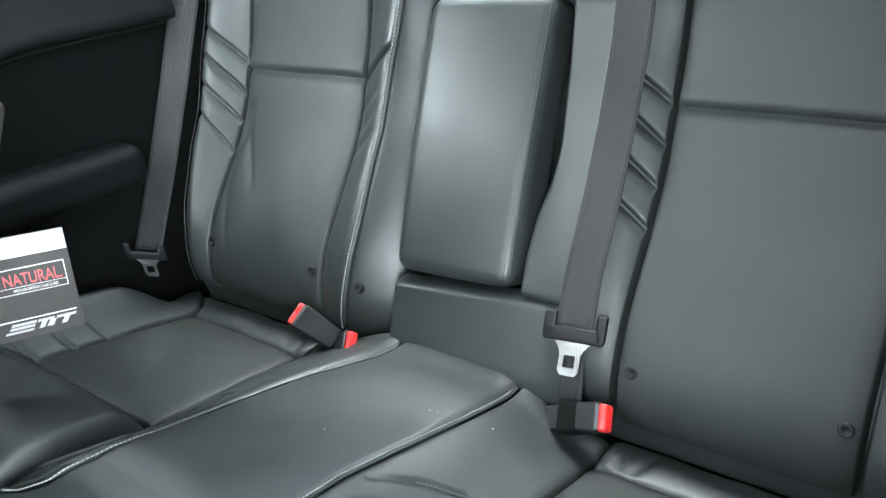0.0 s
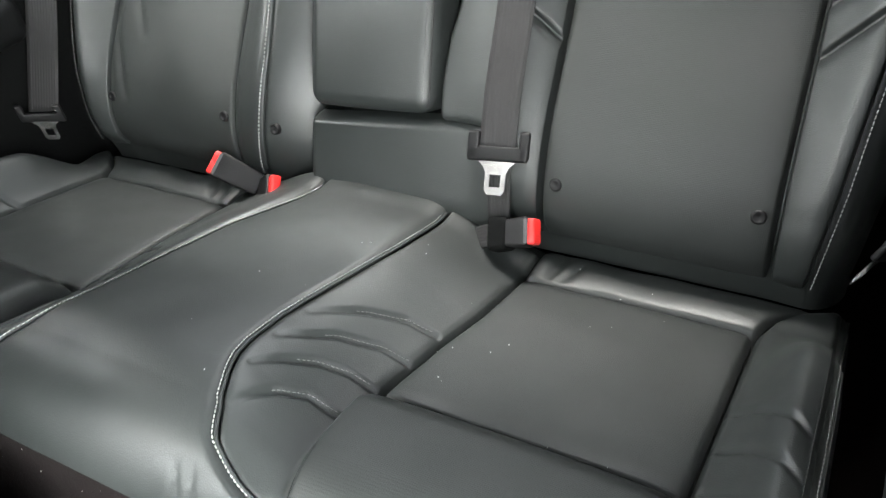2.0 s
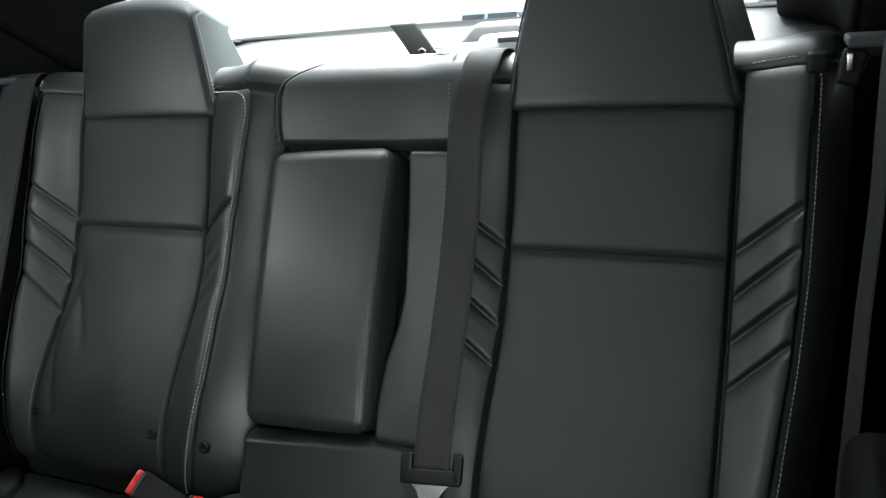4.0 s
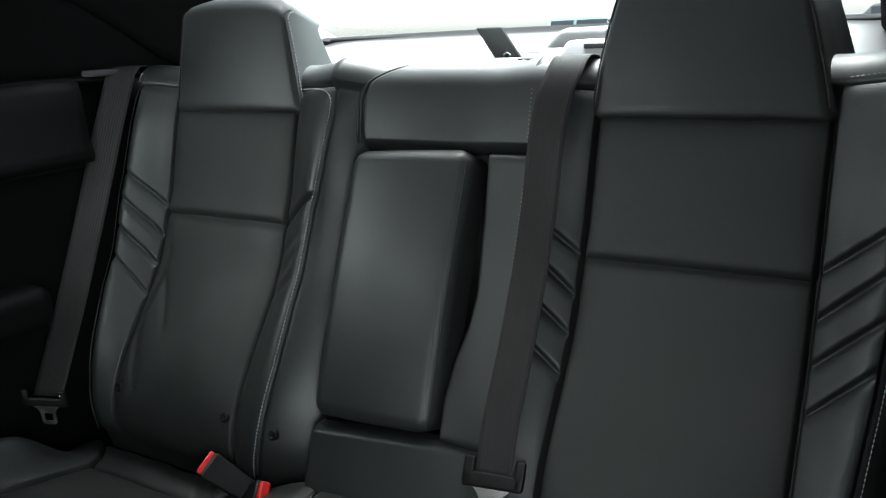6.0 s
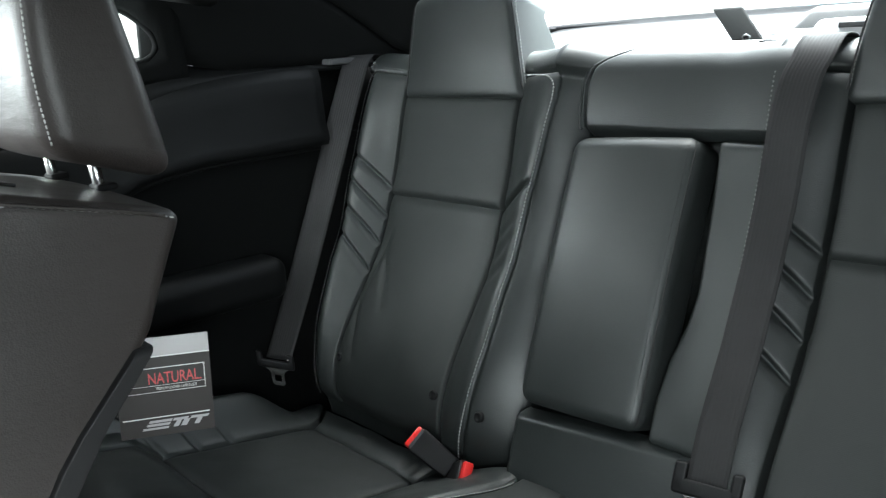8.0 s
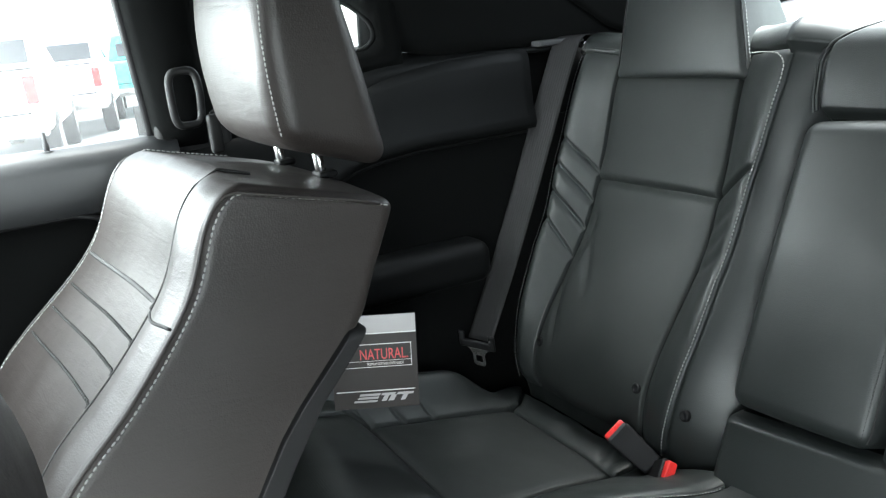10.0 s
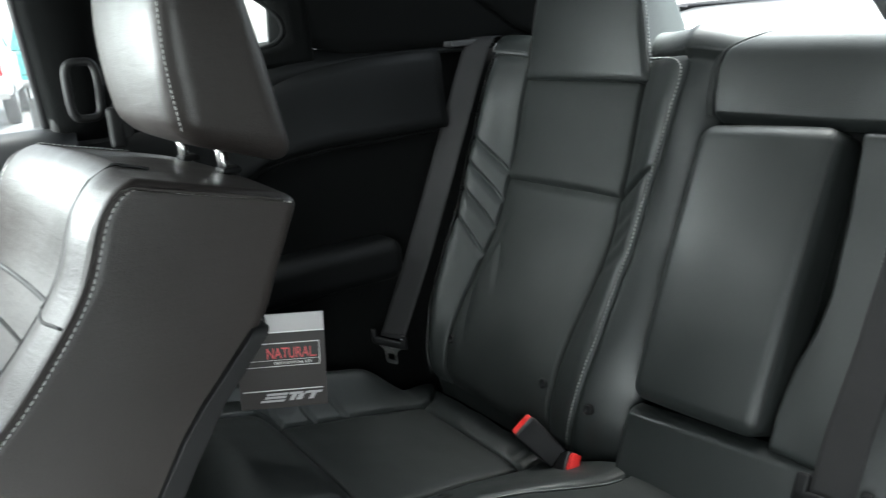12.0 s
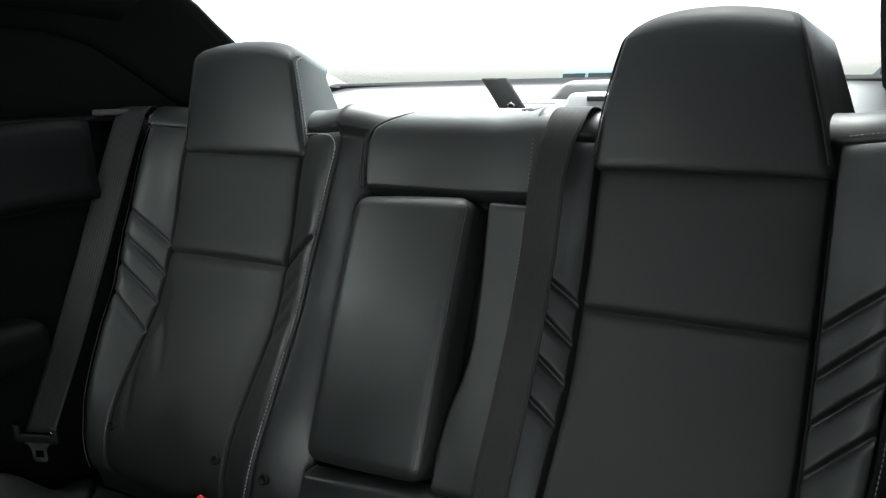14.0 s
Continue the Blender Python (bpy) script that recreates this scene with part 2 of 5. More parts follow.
def stitches(points, step=0.0062, length=0.004, radius=0.00065):
    """A row of single thread stitches along points, each a small six-sided bead."""
    line = resample(points, step / 4)
    bm = bmesh.new()
    n = max(2, int(4 * length / step + 0.5))
    for i in range(0, len(line) - n, 4):
        a, b = Vector(line[i]), Vector(line[i + n])
        t = (b - a).normalized()
        s = t.orthogonal().normalized()
        u = t.cross(s)
        rings = []
        for w, rr in ((0.0, 0.4), (0.25, 1.0), (0.75, 1.0), (1.0, 0.4)):
            c = a.lerp(b, w)
            rings.append([bm.verts.new(c + radius * rr * (math.cos(q) * s + math.sin(q) * u)) for q in np.linspace(0, 2 * math.pi, 5, endpoint=False)])
        for r0, r1 in zip(rings, rings[1:]):
            for k in range(5):
                bm.faces.new((r0[k], r0[(k + 1) % 5], r1[(k + 1) % 5], r1[k]))
    return bm


def ease(t):
    t = np.clip(t, 0, 1)
    return t * t * (3 - 2 * t)


def table(rows):
    xs, ys = zip(*rows)
    return lambda v: np.interp(v, xs, ys)


def clustered(n, edge=0.06, k=12):
    """Parameters from 0 to 1, closer together near both ends."""
    e = edge * np.linspace(0, 1, k, endpoint=False) ** 1.8
    return np.r_[e, np.linspace(edge, 1 - edge, n), (1 - e)[::-1]]


# ---------------------------------------------------------------- cabin shell
RECLINE, TILT = radians(21), radians(13)
BO, BU, BN = np.array([0, 0.0465, 0.30]), np.array([0, math.sin(RECLINE), math.cos(RECLINE)]), np.array([0, -math.cos(RECLINE), math.sin(RECLINE)])
CO, CF, CN = np.array([0, -0.042, 0.288]), np.array([0, -math.cos(TILT), math.sin(TILT)]), np.array([0, math.sin(TILT), math.cos(TILT)])
XA = np.array([1.0, 0, 0])


def bk(x, s, d):
    """A point of the rear backrest: across, up along it, proud of its plane."""
    x, s, d = np.broadcast_arrays(x, s, d)
    return BO + x[..., None] * XA + s[..., None] * BU + d[..., None] * BN


FLAT, ROLL = 0.45, 0.055


def cu(x, p, h):
    """A point of the bench cushion: across, forwards along its skin (over the front edge and down), proud of it."""
    x, p, h = np.broadcast_arrays(x, p, h)
    top = radians(105)
    a = np.clip((p - FLAT) / ROLL, 0, top)
    down = np.maximum(0, p - FLAT - ROLL * top)
    flat = np.minimum(p, FLAT)
    f = flat + ROLL * np.sin(a) + down * np.cos(a)
    g = -ROLL * (1 - np.cos(a)) - down * np.sin(a)
    f, g = f + h * np.sin(a), g + h * np.cos(a)
    return CO + x[..., None] * XA + f[..., None] * CF + g[..., None] * CN


def shell(name, pts, mat, label, category, thick=0.03):
    return tagged(sheet(name, pts, mat, thick=thick), label, category, kind="structure")


def ruled(a, b, n=12):
    a, b = np.asarray(a, float), np.asarray(b, float)
    t = np.linspace(0, 1, n)[:, None, None]
    return a[None] * (1 - t) + b[None] * t


FLOOR_Z = 0.05
ys = np.linspace(-2.05, 0.46, 70)
xs = np.linspace(-0.80, 0.80, 60)
gx, gy = np.meshgrid(xs, ys)
gz = FLOOR_Z + 0.13 * np.exp(-(gx / 0.12) ** 4) + 0.01 * np.sin(gx * 9) * np.sin(gy * 7)
tagged(sheet("floor", np.stack([gx, gy, gz], -1), CARPET, thick=0.02), "dark brown-black cabin carpet littered with lint", "carpet", kind="structure")

# headliner, arched between the side rails
ys = np.linspace(-1.25, 0.16, 30)
gx, gy = np.meshgrid(np.linspace(-0.60, 0.60, 30), ys)
gz = 1.27 - 0.10 * (gx / 0.60) ** 4 - 0.03 * ((gy + 0.5) / 0.7) ** 2
tagged(sheet("ceiling", np.stack([gx, gy, gz], -1), HEADLINER, thick=0.03), "dark cloth headliner", "headliner", kind="structure")


def side_wall(sx, name):
    """Quarter trim with ledge, band, recess, lower panel and pillar, on the side sx."""
    wall = thing(name, "black moulded quarter trim beside the rear bench", "side trim", kind="structure")
    y = np.linspace(-0.59, 0.36, 44)
    w = 0.69 if sx < 0 else 0.752
    k = (y + 0.59) / 0.95

    def strip(part_name, rows, mat, label="", first=-1.0, last=1.0):
        g = np.array([[(sx * xx(t), yy, zz(t)) for t, yy in zip(k, y) if first <= yy <= last] for xx, zz in rows])
        return sheet(part_name, g, mat, wall, label, thick=0.012)

    c = lambda v: (lambda t: v)
    crown = table([(-0.59, 0.872), (-0.45, 0.880), (-0.32, 0.895), (-0.26, 0.910), (-0.209, 0.930), (-0.166, 0.942), (-0.122, 0.950), (-0.043, 0.958), (0.062, 0.961), (0.2, 0.957), (0.36, 0.957)])
    hem = table([(-0.59, 0.71), (-0.40, 0.735), (-0.30, 0.772), (-0.26, 0.793), (-0.211, 0.803), (-0.126, 0.811), (0.36, 0.815)])
    sill = table([(-0.55, 0.985), (-0.25, 1.0), (-0.171, 1.005), (-0.129, 0.992), (-0.056, 0.976), (0.068, 0.969), (0.9, 0.963)])
    top = lambda t: float(crown(-0.59 + 0.95 * t)) - 0.012
    low = lambda t: float(hem(-0.59 + 0.95 * t))
    strip("upper_band", [(c(w + 0.05), lambda t: top(t) + 0.012), (c(w + 0.012), lambda t: top(t) + 0.012), (c(w), lambda t: top(t) + 0.004), (c(w - 0.003), lambda t: top(t) - 0.01),
                         (c(w - 0.004), lambda t: top(t) * 0.7 + low(t) * 0.3), (c(w - 0.008), lambda t: top(t) * 0.3 + low(t) * 0.7),
                         (c(w - 0.013), lambda t: low(t) + 0.02), (c(w - 0.016), lambda t: low(t) + 0.008), (c(w - 0.013), lambda t: low(t) + 0.001), (c(w + 0.004), lambda t: low(t))],
          TRIM_SOFT, "soft dark grey upper trim band with a rolled edge", last=0.15)
    # right side takes a lighter trim: door light is put into its colour
    strip("belt_recess", [(c(w + 0.045), lambda t: top(t) + 0.006), (c(w + 0.035), lambda t: 0.90), (c(w + 0.028), lambda t: low(t))], CLOTH if sx < 0 else LIT_TRIM, "belt recess trim, black on the left, coloured as if lit on the right", first=0.13)
    strip("recess_panel", [(c(w + 0.012), lambda t: low(t) + 0.01), (c(w + 0.014), lambda t: low(t) - 0.08), (c(w + 0.012), lambda t: 0.62), (c(w + 0.02), lambda t: 0.5), (c(w + 0.02), c(0.3)), (c(w + 0.02), c(0.06))], CLOTH if sx < 0 else LIT_TRIM,
          "recessed lower trim panel, black on the left, coloured as if lit on the right")

    def arm_shape(g):
        g = g.copy()
        t = (g[:, :, 1] + 0.26) / 0.52
        g[..., 2] += 0.012 * np.sin(t * 2.2)
        g[..., 0] *= 1 - 0.35 * np.clip(t - 0.8, 0, 1)
        return g

    part("armrest", moved(rbox(0.045, 0.26, 0.042, 0.028, 5, arm_shape, 8), Matrix.Translation((sx * (w - 0.015), -0.27, 0.568)) @ Matrix.Rotation(radians(-1.0), 4, "X")), TRIM_SOFT, wall, "padded black side armrest")
    # pillar trim from the ledge up to the roof rail and rear glass
    line_low = [(sx * (w + 0.03), yy, float(sill(yy)) - 0.006) for yy in np.linspace(-0.20, 0.86, 24)]
    kk = np.linspace(-0.20, 0.86, 24)
    ridge = table([(-0.22, 1.10), (-0.05, 1.13), (0.075, 1.122), (0.162, 1.105), (0.218, 1.075), (0.292, 1.031), (0.364, 0.983), (0.45, 0.962), (0.9, 0.962)])
    seam = [(sx * 0.705, yy, float(ridge(yy))) for yy in kk if yy < 0.44]
    line_ridge = [(sx * 0.705, yy, float(ridge(yy))) for yy in kk]
    crest = table([(-0.22, 1.15), (0.14, 1.235), (0.25, 1.222), (0.338, 1.18), (0.42, 1.116), (0.52, 1.05), (0.62, 1.005), (0.9, 0.985)])
    line_top = [(sx * 0.60, yy, float(crest(yy))) for yy in kk]
    sheet("pillar_foot_trim", ruled(line_low, line_ridge, 6), CLOTH, wall, "black lower pillar trim", thick=0.012)
    g = ruled(line_ridge, line_top, 10)
    bulge = np.sin(np.linspace(0, math.pi, 10))[:, None] * 0.015
    g[..., 0] += sx * bulge
    sheet("pillar_trim", g, CLOTH, wall, "black rear pillar trim", thick=0.02)
    part("pillar_seam", tube(seam, 0.004, 6), PLASTIC, wall, "fine ridge between the pillar trim pieces")
    cap_low = [(sx * (w + 0.004), yy, float(crown(yy)) - 0.002) for yy in np.linspace(-0.55, 0.30, 40)]
    cap_top = [(sx * (w + 0.045), yy, float(sill(yy)) - 0.003) for yy in np.linspace(-0.55, 0.30, 40)]
    sheet("ledge_cap", ruled(cap_low, cap_top, 5), TRIM_SOFT, wall, "dark grey window ledge", thick=0.008)
    part("trim_lip", tube([(sx * (w + 0.001), yy, float(hem(yy)) - 0.010) for yy in np.linspace(-0.58, 0.148, 60)], 0.0045, 8), TRIM_SOFT, wall, "rounded lip below the trim band")
    # belt slot bezel
    part("belt_slot_bezel", moved(rbox(0.03, 0.055, 0.006, 0.004, 2), Matrix.Translation((sx * 0.712, 0.225, 0.968))), DARK_GREY, wall, "grey bezel of the belt slot")
    sheet("outer_skin", ruled([(sx * 0.80, -0.59, -0.05), (sx * 0.80, 0.95, -0.05)], [(sx * 0.79, -0.59, 0.945), (sx * 0.79, 0.95, 0.945)], 4), PLASTIC, wall, thick=0.01)
    # quarter window frame
    frame_pts = [(sx * (w + 0.012), yy, zz) for yy, zz in ((-0.47, 0.985), (-0.37, 0.985), (-0.25, 0.988), (-0.195, 0.995), (-0.175, 1.012), (-0.18, 1.04), (-0.22, 1.075), (-0.29, 1.105), (-0.39, 1.125), (-0.47, 1.13))]
    curve = resample(frame_pts, 0.006)
    for _ in range(12):
        curve[1:-1] = (curve[:-2] + 2 * curve[1:-1] + curve[2:]) / 4
    part("window_gasket", tube(curve, 0.005, 6), CLOTH, wall, "black rubber gasket of the quarter window")
    g = ruled([(p[0], p[1], p[2]) for p in frame_pts], [(sx * (w + 0.02), p[1] + 0.05 * (p[1] > -0.3), 0.957 if i < 5 else 1.16) for i, p in enumerate(frame_pts)], 4)
    sheet("window_surround", g, CLOTH, wall, thick=0.01)
    return wall


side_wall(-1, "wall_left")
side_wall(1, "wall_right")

# window panes
def pane(name, pts, label, mat=GLASS):
    ob = tagged(sheet(name, pts, mat), label, "window", kind="structure")
    ob.visible_shadow = False
    return ob


pane("window_1", ruled([(-0.62, 0.88, 1.0), (0.62, 0.88, 1.0)], [(-0.58, 0.16, 1.24), (0.58, 0.16, 1.24)], 6), "clear sloping rear window")
pane("window_2", ruled([(-0.715, -0.5, 0.98), (-0.715, -0.2, 0.98)], [(-0.66, -0.5, 1.15), (-0.66, -0.2, 1.15)], 4), "small clear rear quarter window")
pane("window_3", ruled([(0.715, -0.5, 0.98), (0.715, -0.2, 0.98)], [(0.66, -0.5, 1.15), (0.66, -0.2, 1.15)], 4), "small clear rear quarter window")
pane("window_4", ruled([(-0.735, -1.5, 0.89), (-0.735, -0.545, 0.895)], [(-0.64, -1.15, 1.17), (-0.64, -0.545, 1.17)], 4), "front door window with a film imitating glare", GLARE_GLASS)
pane("window_5", ruled([(-0.62, -1.95, 0.86), (0.62, -1.95, 0.86)], [(-0.56, -1.25, 1.23), (0.56, -1.25, 1.23)], 6), "clear raked windscreen")

# rear window frame seen as a thin dark line above the shelf
rear_trim = thing("trim", "black rubber seal along the foot of the rear window", "window seal", kind="structure")
part("seal", tube([(x, 0.872 - 0.05 * (x / 0.6) ** 2, 1.003) for x in np.linspace(-0.62, 0.62, 30)], 0.005, 6), HARD, rear_trim)

# parcel shelf
gx, gy = np.meshgrid(np.linspace(-0.70, 0.70, 40), np.linspace(0.34, 0.90, 24))
gz = 0.938 + 0.065 * ((gy - 0.34) / 0.56) ** 1.2 + 0.004 * np.cos(gx * 3)
tagged(sheet("shelf", np.stack([gx, gy, gz], -1), SHELF, thick=0.02), "pale grey cloth parcel shelf under the rear window", "parcel shelf", kind="structure")

# back wall below the shelf, firewall and dashboard that close the cabin
shell("wall_back", ruled([(-0.82, 0.40, 0.0), (0.82, 0.40, 0.0)], [(-0.82, 0.45, 0.95), (0.82, 0.45, 0.95)], 4), CLOTH, "black bulkhead behind the bench", "wall")
shell("wall_front", ruled([(-0.74, -2.05, 0.04), (0.74, -2.05, 0.04)], [(-0.74, -2.0, 0.86), (0.74, -2.0, 0.86)], 4), CLOTH, "black firewall", "wall")
dash = thing("dashboard", "black moulded dashboard under the windscreen", "dashboard", kind="structure")
part("dash_pad", moved(rbox(0.70, 0.22, 0.16, 0.06, 4), Matrix.Translation((0, -1.78, 0.70))), PLASTIC, dash)

# passenger door and its pillar
door = thing("door_1", "closed black passenger door trim with a lock pin", "door", kind="structure")
y = np.linspace(-1.75, -0.550, 30)


def door_row(x, z):
    return [(x, yy, z) for yy in y]


# lighter base colour stands in for window light on the door top
sheet("upper_panel", np.array([door_row(-0.76, 0.895), door_row(-0.70, 0.897), door_row(-0.682, 0.888), door_row(-0.675, 0.87), door_row(-0.68, 0.83), door_row(-0.69, 0.805), door_row(-0.70, 0.80)]), LIT_TRIM, door, "soft black door top, lightened for the window's light", thick=0.01)
sheet("lower_panel", np.array([door_row(-0.705, 0.812), door_row(-0.715, 0.78), door_row(-0.72, 0.5), door_row(-0.72, 0.08)]), CLOTH, door, "black door card", thick=0.01)
rim = [(-0.695, yy, 0.800 + 0.02 * min(0, yy + 0.78) * -1) for yy in np.linspace(-1.7, -0.72, 20)] + [(-0.695, -0.69, 0.792), (-0.697, -0.66, 0.765), (-0.70, -0.64, 0.6)]
part("seam_lip", tube(rim, 0.006, 6), HARD, door)
part("lock_pin", joined(tube([(-0.705, -0.735, 0.897), (-0.705, -0.735, 0.902)], 0.011, 12), tube([(-0.705, -0.735, 0.899), (-0.705, -0.735, 0.912), (-0.705, -0.735, 0.914), (-0.705, -0.735, 0.930)], lambda t: 0.0045 - 0.0015 * (t > 0.5), 10)), DARK_GREY, door, "grey door lock pin")
pillar = thing("pillar", "black cloth-covered door pillar between the side windows", "pillar", kind="structure")
g = ruled([(-0.715, -0.580, 0.88), (-0.690, -0.562, 0.88), (-0.685, -0.51, 0.88), (-0.715, -0.48, 0.88)], [(-0.655, -0.606, 1.17), (-0.635, -0.590, 1.17), (-0.63, -0.52, 1.17), (-0.66, -0.48, 1.17)], 10)
sheet("pillar_cover", g, CLOTH, pillar, thick=0.012)
part("door_seal", tube([(-0.712 + 0.06 * t, -0.580 - 0.026 * t, 0.88 + 0.29 * t) for t in np.linspace(0, 1, 10)], 0.008, 8), HARD, pillar, "black rubber door seal")
part("pillar_ridge", tube([(-0.690 + 0.055 * t, -0.536 - 0.03 * t, 0.88 + 0.29 * t) for t in np.linspace(0, 1, 10)], 0.005, 8), PLASTIC, pillar, "raised ridge along the pillar")
part("pillar_foot", moved(rbox(0.02, 0.06, 0.07, 0.012, 3), Matrix.Translation((-0.705, -0.52, 0.86))), PLASTIC, pillar)
# roof rails
for sx, nm in ((-1, "roof_rail"), (1, "roof_rail")):
    rail = thing(nm, "dark cloth-covered roof rail above the side windows", "roof rail", kind="structure")
    part("rail_cover", tube([(sx * (0.62 + 0.015 * math.sin(t * 3)), -1.35 + 1.25 * t, 1.12 + 0.06 * math.sin(math.pi * t)) for t in np.linspace(0, 1, 20)], 0.045, 10), HEADLINER, rail)
# driver's side: open door, door opening with sill, pillar behind it
driver_door = thing("door_2", "wide open driver's door with black trim", "door", kind="structure", at=(0.78, -1.75, 0.06))
y = np.linspace(-2.0, -0.53, 12)
sheet("door_card", np.array([[(0.79, yy, 0.905) for yy in y], [(0.745, yy, 0.905) for yy in y], [(0.735, yy, 0.88) for yy in y], [(0.745, yy, 0.75) for yy in y], [(0.765, yy, 0.06) for yy in y]]), CLOTH, driver_door, "black door trim", thick=0.02)
pane("window_6", ruled([(0.765, -1.5, 0.905), (0.765, -0.56, 0.905)], [(0.66, -1.2, 1.17), (0.66, -0.56, 1.17)], 4), "clear driver's door window")
hinge = Matrix.Translation((0.78, -1.75, 0)) @ Matrix.Rotation(radians(-65), 4, "Z") @ Matrix.Translation((-0.78, 1.75, 0))
for leaf in (driver_door, bpy.data.objects["window_6"]):
    bpy.context.view_layer.update()
    leaf.matrix_world = hinge @ leaf.matrix_world
jamb = thing("door_jamb", "dark driver's door frame", "door frame", kind="structure")
part("sill", moved(rbox(0.05, 0.62, 0.05, 0.02, 3), Matrix.Translation((0.74, -1.12, 0.06))), PLASTIC, jamb)
sheet("jamb_panel", ruled([(0.765, -0.50, 0.10), (0.78, -0.54, 0.10), (0.84, -0.55, 0.10)], [(0.765, -0.50, 0.95), (0.78, -0.54, 0.95), (0.84, -0.55, 0.95)], 10), PLASTIC, jamb, thick=0.01)
sheet("pillar_base", ruled([(0.752, -0.86, 0.06), (0.755, -0.59, 0.06)], [(0.752, -0.72, 0.80), (0.750, -0.57, 0.90)], 10), CLOTH, jamb, "black trim at the foot of the door pillar", thick=0.01)
sheet("jamb_upper", ruled([(0.75, -0.50, 0.95), (0.77, -0.56, 0.95)], [(0.65, -0.53, 1.17), (0.67, -0.60, 1.17)], 10), CLOTH, jamb, thick=0.02)


# ---------------------------------------------------------------- rear backrests
XI, XO = 0.271, 0.571
stitch_out = table([(0.0, 0.614), (0.135, 0.632), (0.22, 0.640), (0.31, 0.649), (0.41, 0.655), (0.51, 0.657), (0.68, 0.657)])
stitch_in = table([(0.0, 0.224), (0.07, 0.211), (0.13, 0.205), (0.20, 0.200), (0.30, 0.202), (0.37, 0.199), (0.47, 0.193), (0.52, 0.187), (0.58, 0.180), (0.62, 0.175), (0.68, 0.177)])


bolster_out = table([(0.0, 0.006), (0.10, 0.012), (0.28, 0.042), (0.46, 0.046), (0.68, 0.024)])
bolster_in = table([(0.0, 0.0), (0.10, 0.006), (0.30, 0.026), (0.46, 0.030), (0.68, 0.024)])


def lumbar(s):
    s = np.asarray(s, float)
    return 0.055 * ease((0.38 - s) / 0.28) * (1 - 0.5 * np.clip((0.09 - s) / 0.09, 0, 1.3) ** 2) + 0.013 * ease((s - 0.46) / 0.17)


def relief(ax, s):
    """How far the backrest stands proud at |x| = ax."""
    out, inn = stitch_out(s), stitch_in(s)
    return lumbar(s) + bolster_out(s) * ease((ax - XO) / (out - XO)) + bolster_in(s) * ease((XI - ax) / (XI - inn))


def groove(x, s, lines, depth, width):
    total = np.zeros(np.broadcast(x, s).shape)
    for x0, s0, x1, s1 in lines:
        dx, ds = x1 - x0, s1 - s0
        t = np.clip(((x - x0) * dx + (s - s0) * ds) / (dx * dx + ds * ds), 0, 1)
        far = np.hypot(x - x0 - t * dx, s - s0 - t * ds)
        fade = 0.35 + 0.65 * np.sin(math.pi * np.clip(t * 0.8 + 0.15, 0, 1))
        total -= depth * fade * np.exp(-(far / width) ** 2)
    return total


def pleat(x, s, lines, depth, width):
    """Grooves along curved lines, each given as a run of points, shallow at the far end."""
    total = np.zeros(np.broadcast(x, s).shape)
    for run in lines:
        pts = resample(run, 0.003)
        best = np.full(total.shape, 9.0)
        along = np.zeros(total.shape)
        for k, (px, ps) in enumerate(pts):
            far = np.hypot(x - px, s - ps)
            near = far < best
            best, along = np.where(near, far, best), np.where(near, k / max(1, len(pts) - 1), along)
        total -= depth * (0.25 + 0.75 * ease(along / 0.5)) * np.exp(-(best / width) ** 2)
    return total


def back_panel(name, xl, xr, s0, s1, parent, mat, sx, puff=0.005, r=0.017, tuck=0.020, lines=(), creases=(), n=(60, 120), label="", rough=0.0, flush_top=False, overhang=False):
    u, v = clustered(n[0], 0.08), clustered(n[1], 0.05)
    U, V = np.meshgrid(u, v)
    S = s0 + (s1 - s0) * V
    A = xl(S) + (xr(S) - xl(S)) * U
    wide = xr(S) - xl(S)
    au = np.minimum(U, 1 - U) * wide
    D = relief(A, S) + puff * (4 * U * (1 - U)) ** 0.6 * (4 * V * (1 - V)) ** 0.5
    D -= 0.005 * np.clip(1 - au / (1.9 * r), 0, 1) ** 2 + tuck * np.clip(1 - au / (0.36 * r), 0, 1) ** 1.3
    foot, head = V * (s1 - s0), (1 - V) * (s1 - s0)
    if overhang:
        turn = np.clip(1 - foot / 0.016, 0, 1)
        D += 0.006 * np.clip(1 - foot / 0.07, 0, 1) ** 1.5 - 0.016 * (1 - np.sqrt(1 - turn ** 2)) - tuck * np.clip(1 - foot / 0.0012, 0, 1)
    else:
        D -= 0.017 * np.clip(1 - foot / (2.6 * r), 0, 1) ** 2.2 + tuck * np.clip(1 - foot / (0.36 * r), 0, 1) ** 1.3
    if flush_top:
        D -= 0.004 * np.clip(1 - (head - 0.012) / 0.014, 0, 1) ** 1.5
    else:
        D -= 0.006 * np.clip(1 - head / (1.9 * r), 0, 1) ** 2 + tuck * np.clip(1 - head / (0.36 * r), 0, 1) ** 1.3
    if len(lines):
        D += groove(A, S, lines, 0.0125, 0.0052)
    if len(creases):
        D += groove(A, S, creases, 0.0040, 0.0095)
    if rough:
        D += rough * np.array([[noise.noise((sx * a * 13, s * 7, sx * 3.0)) for a, s in zip(ra, rs)] for ra, rs in zip(A, S)])
    return sheet(name, bk(sx * A, S, D), mat, parent, label, np.stack([A, S], -1), flip=sx < 0)


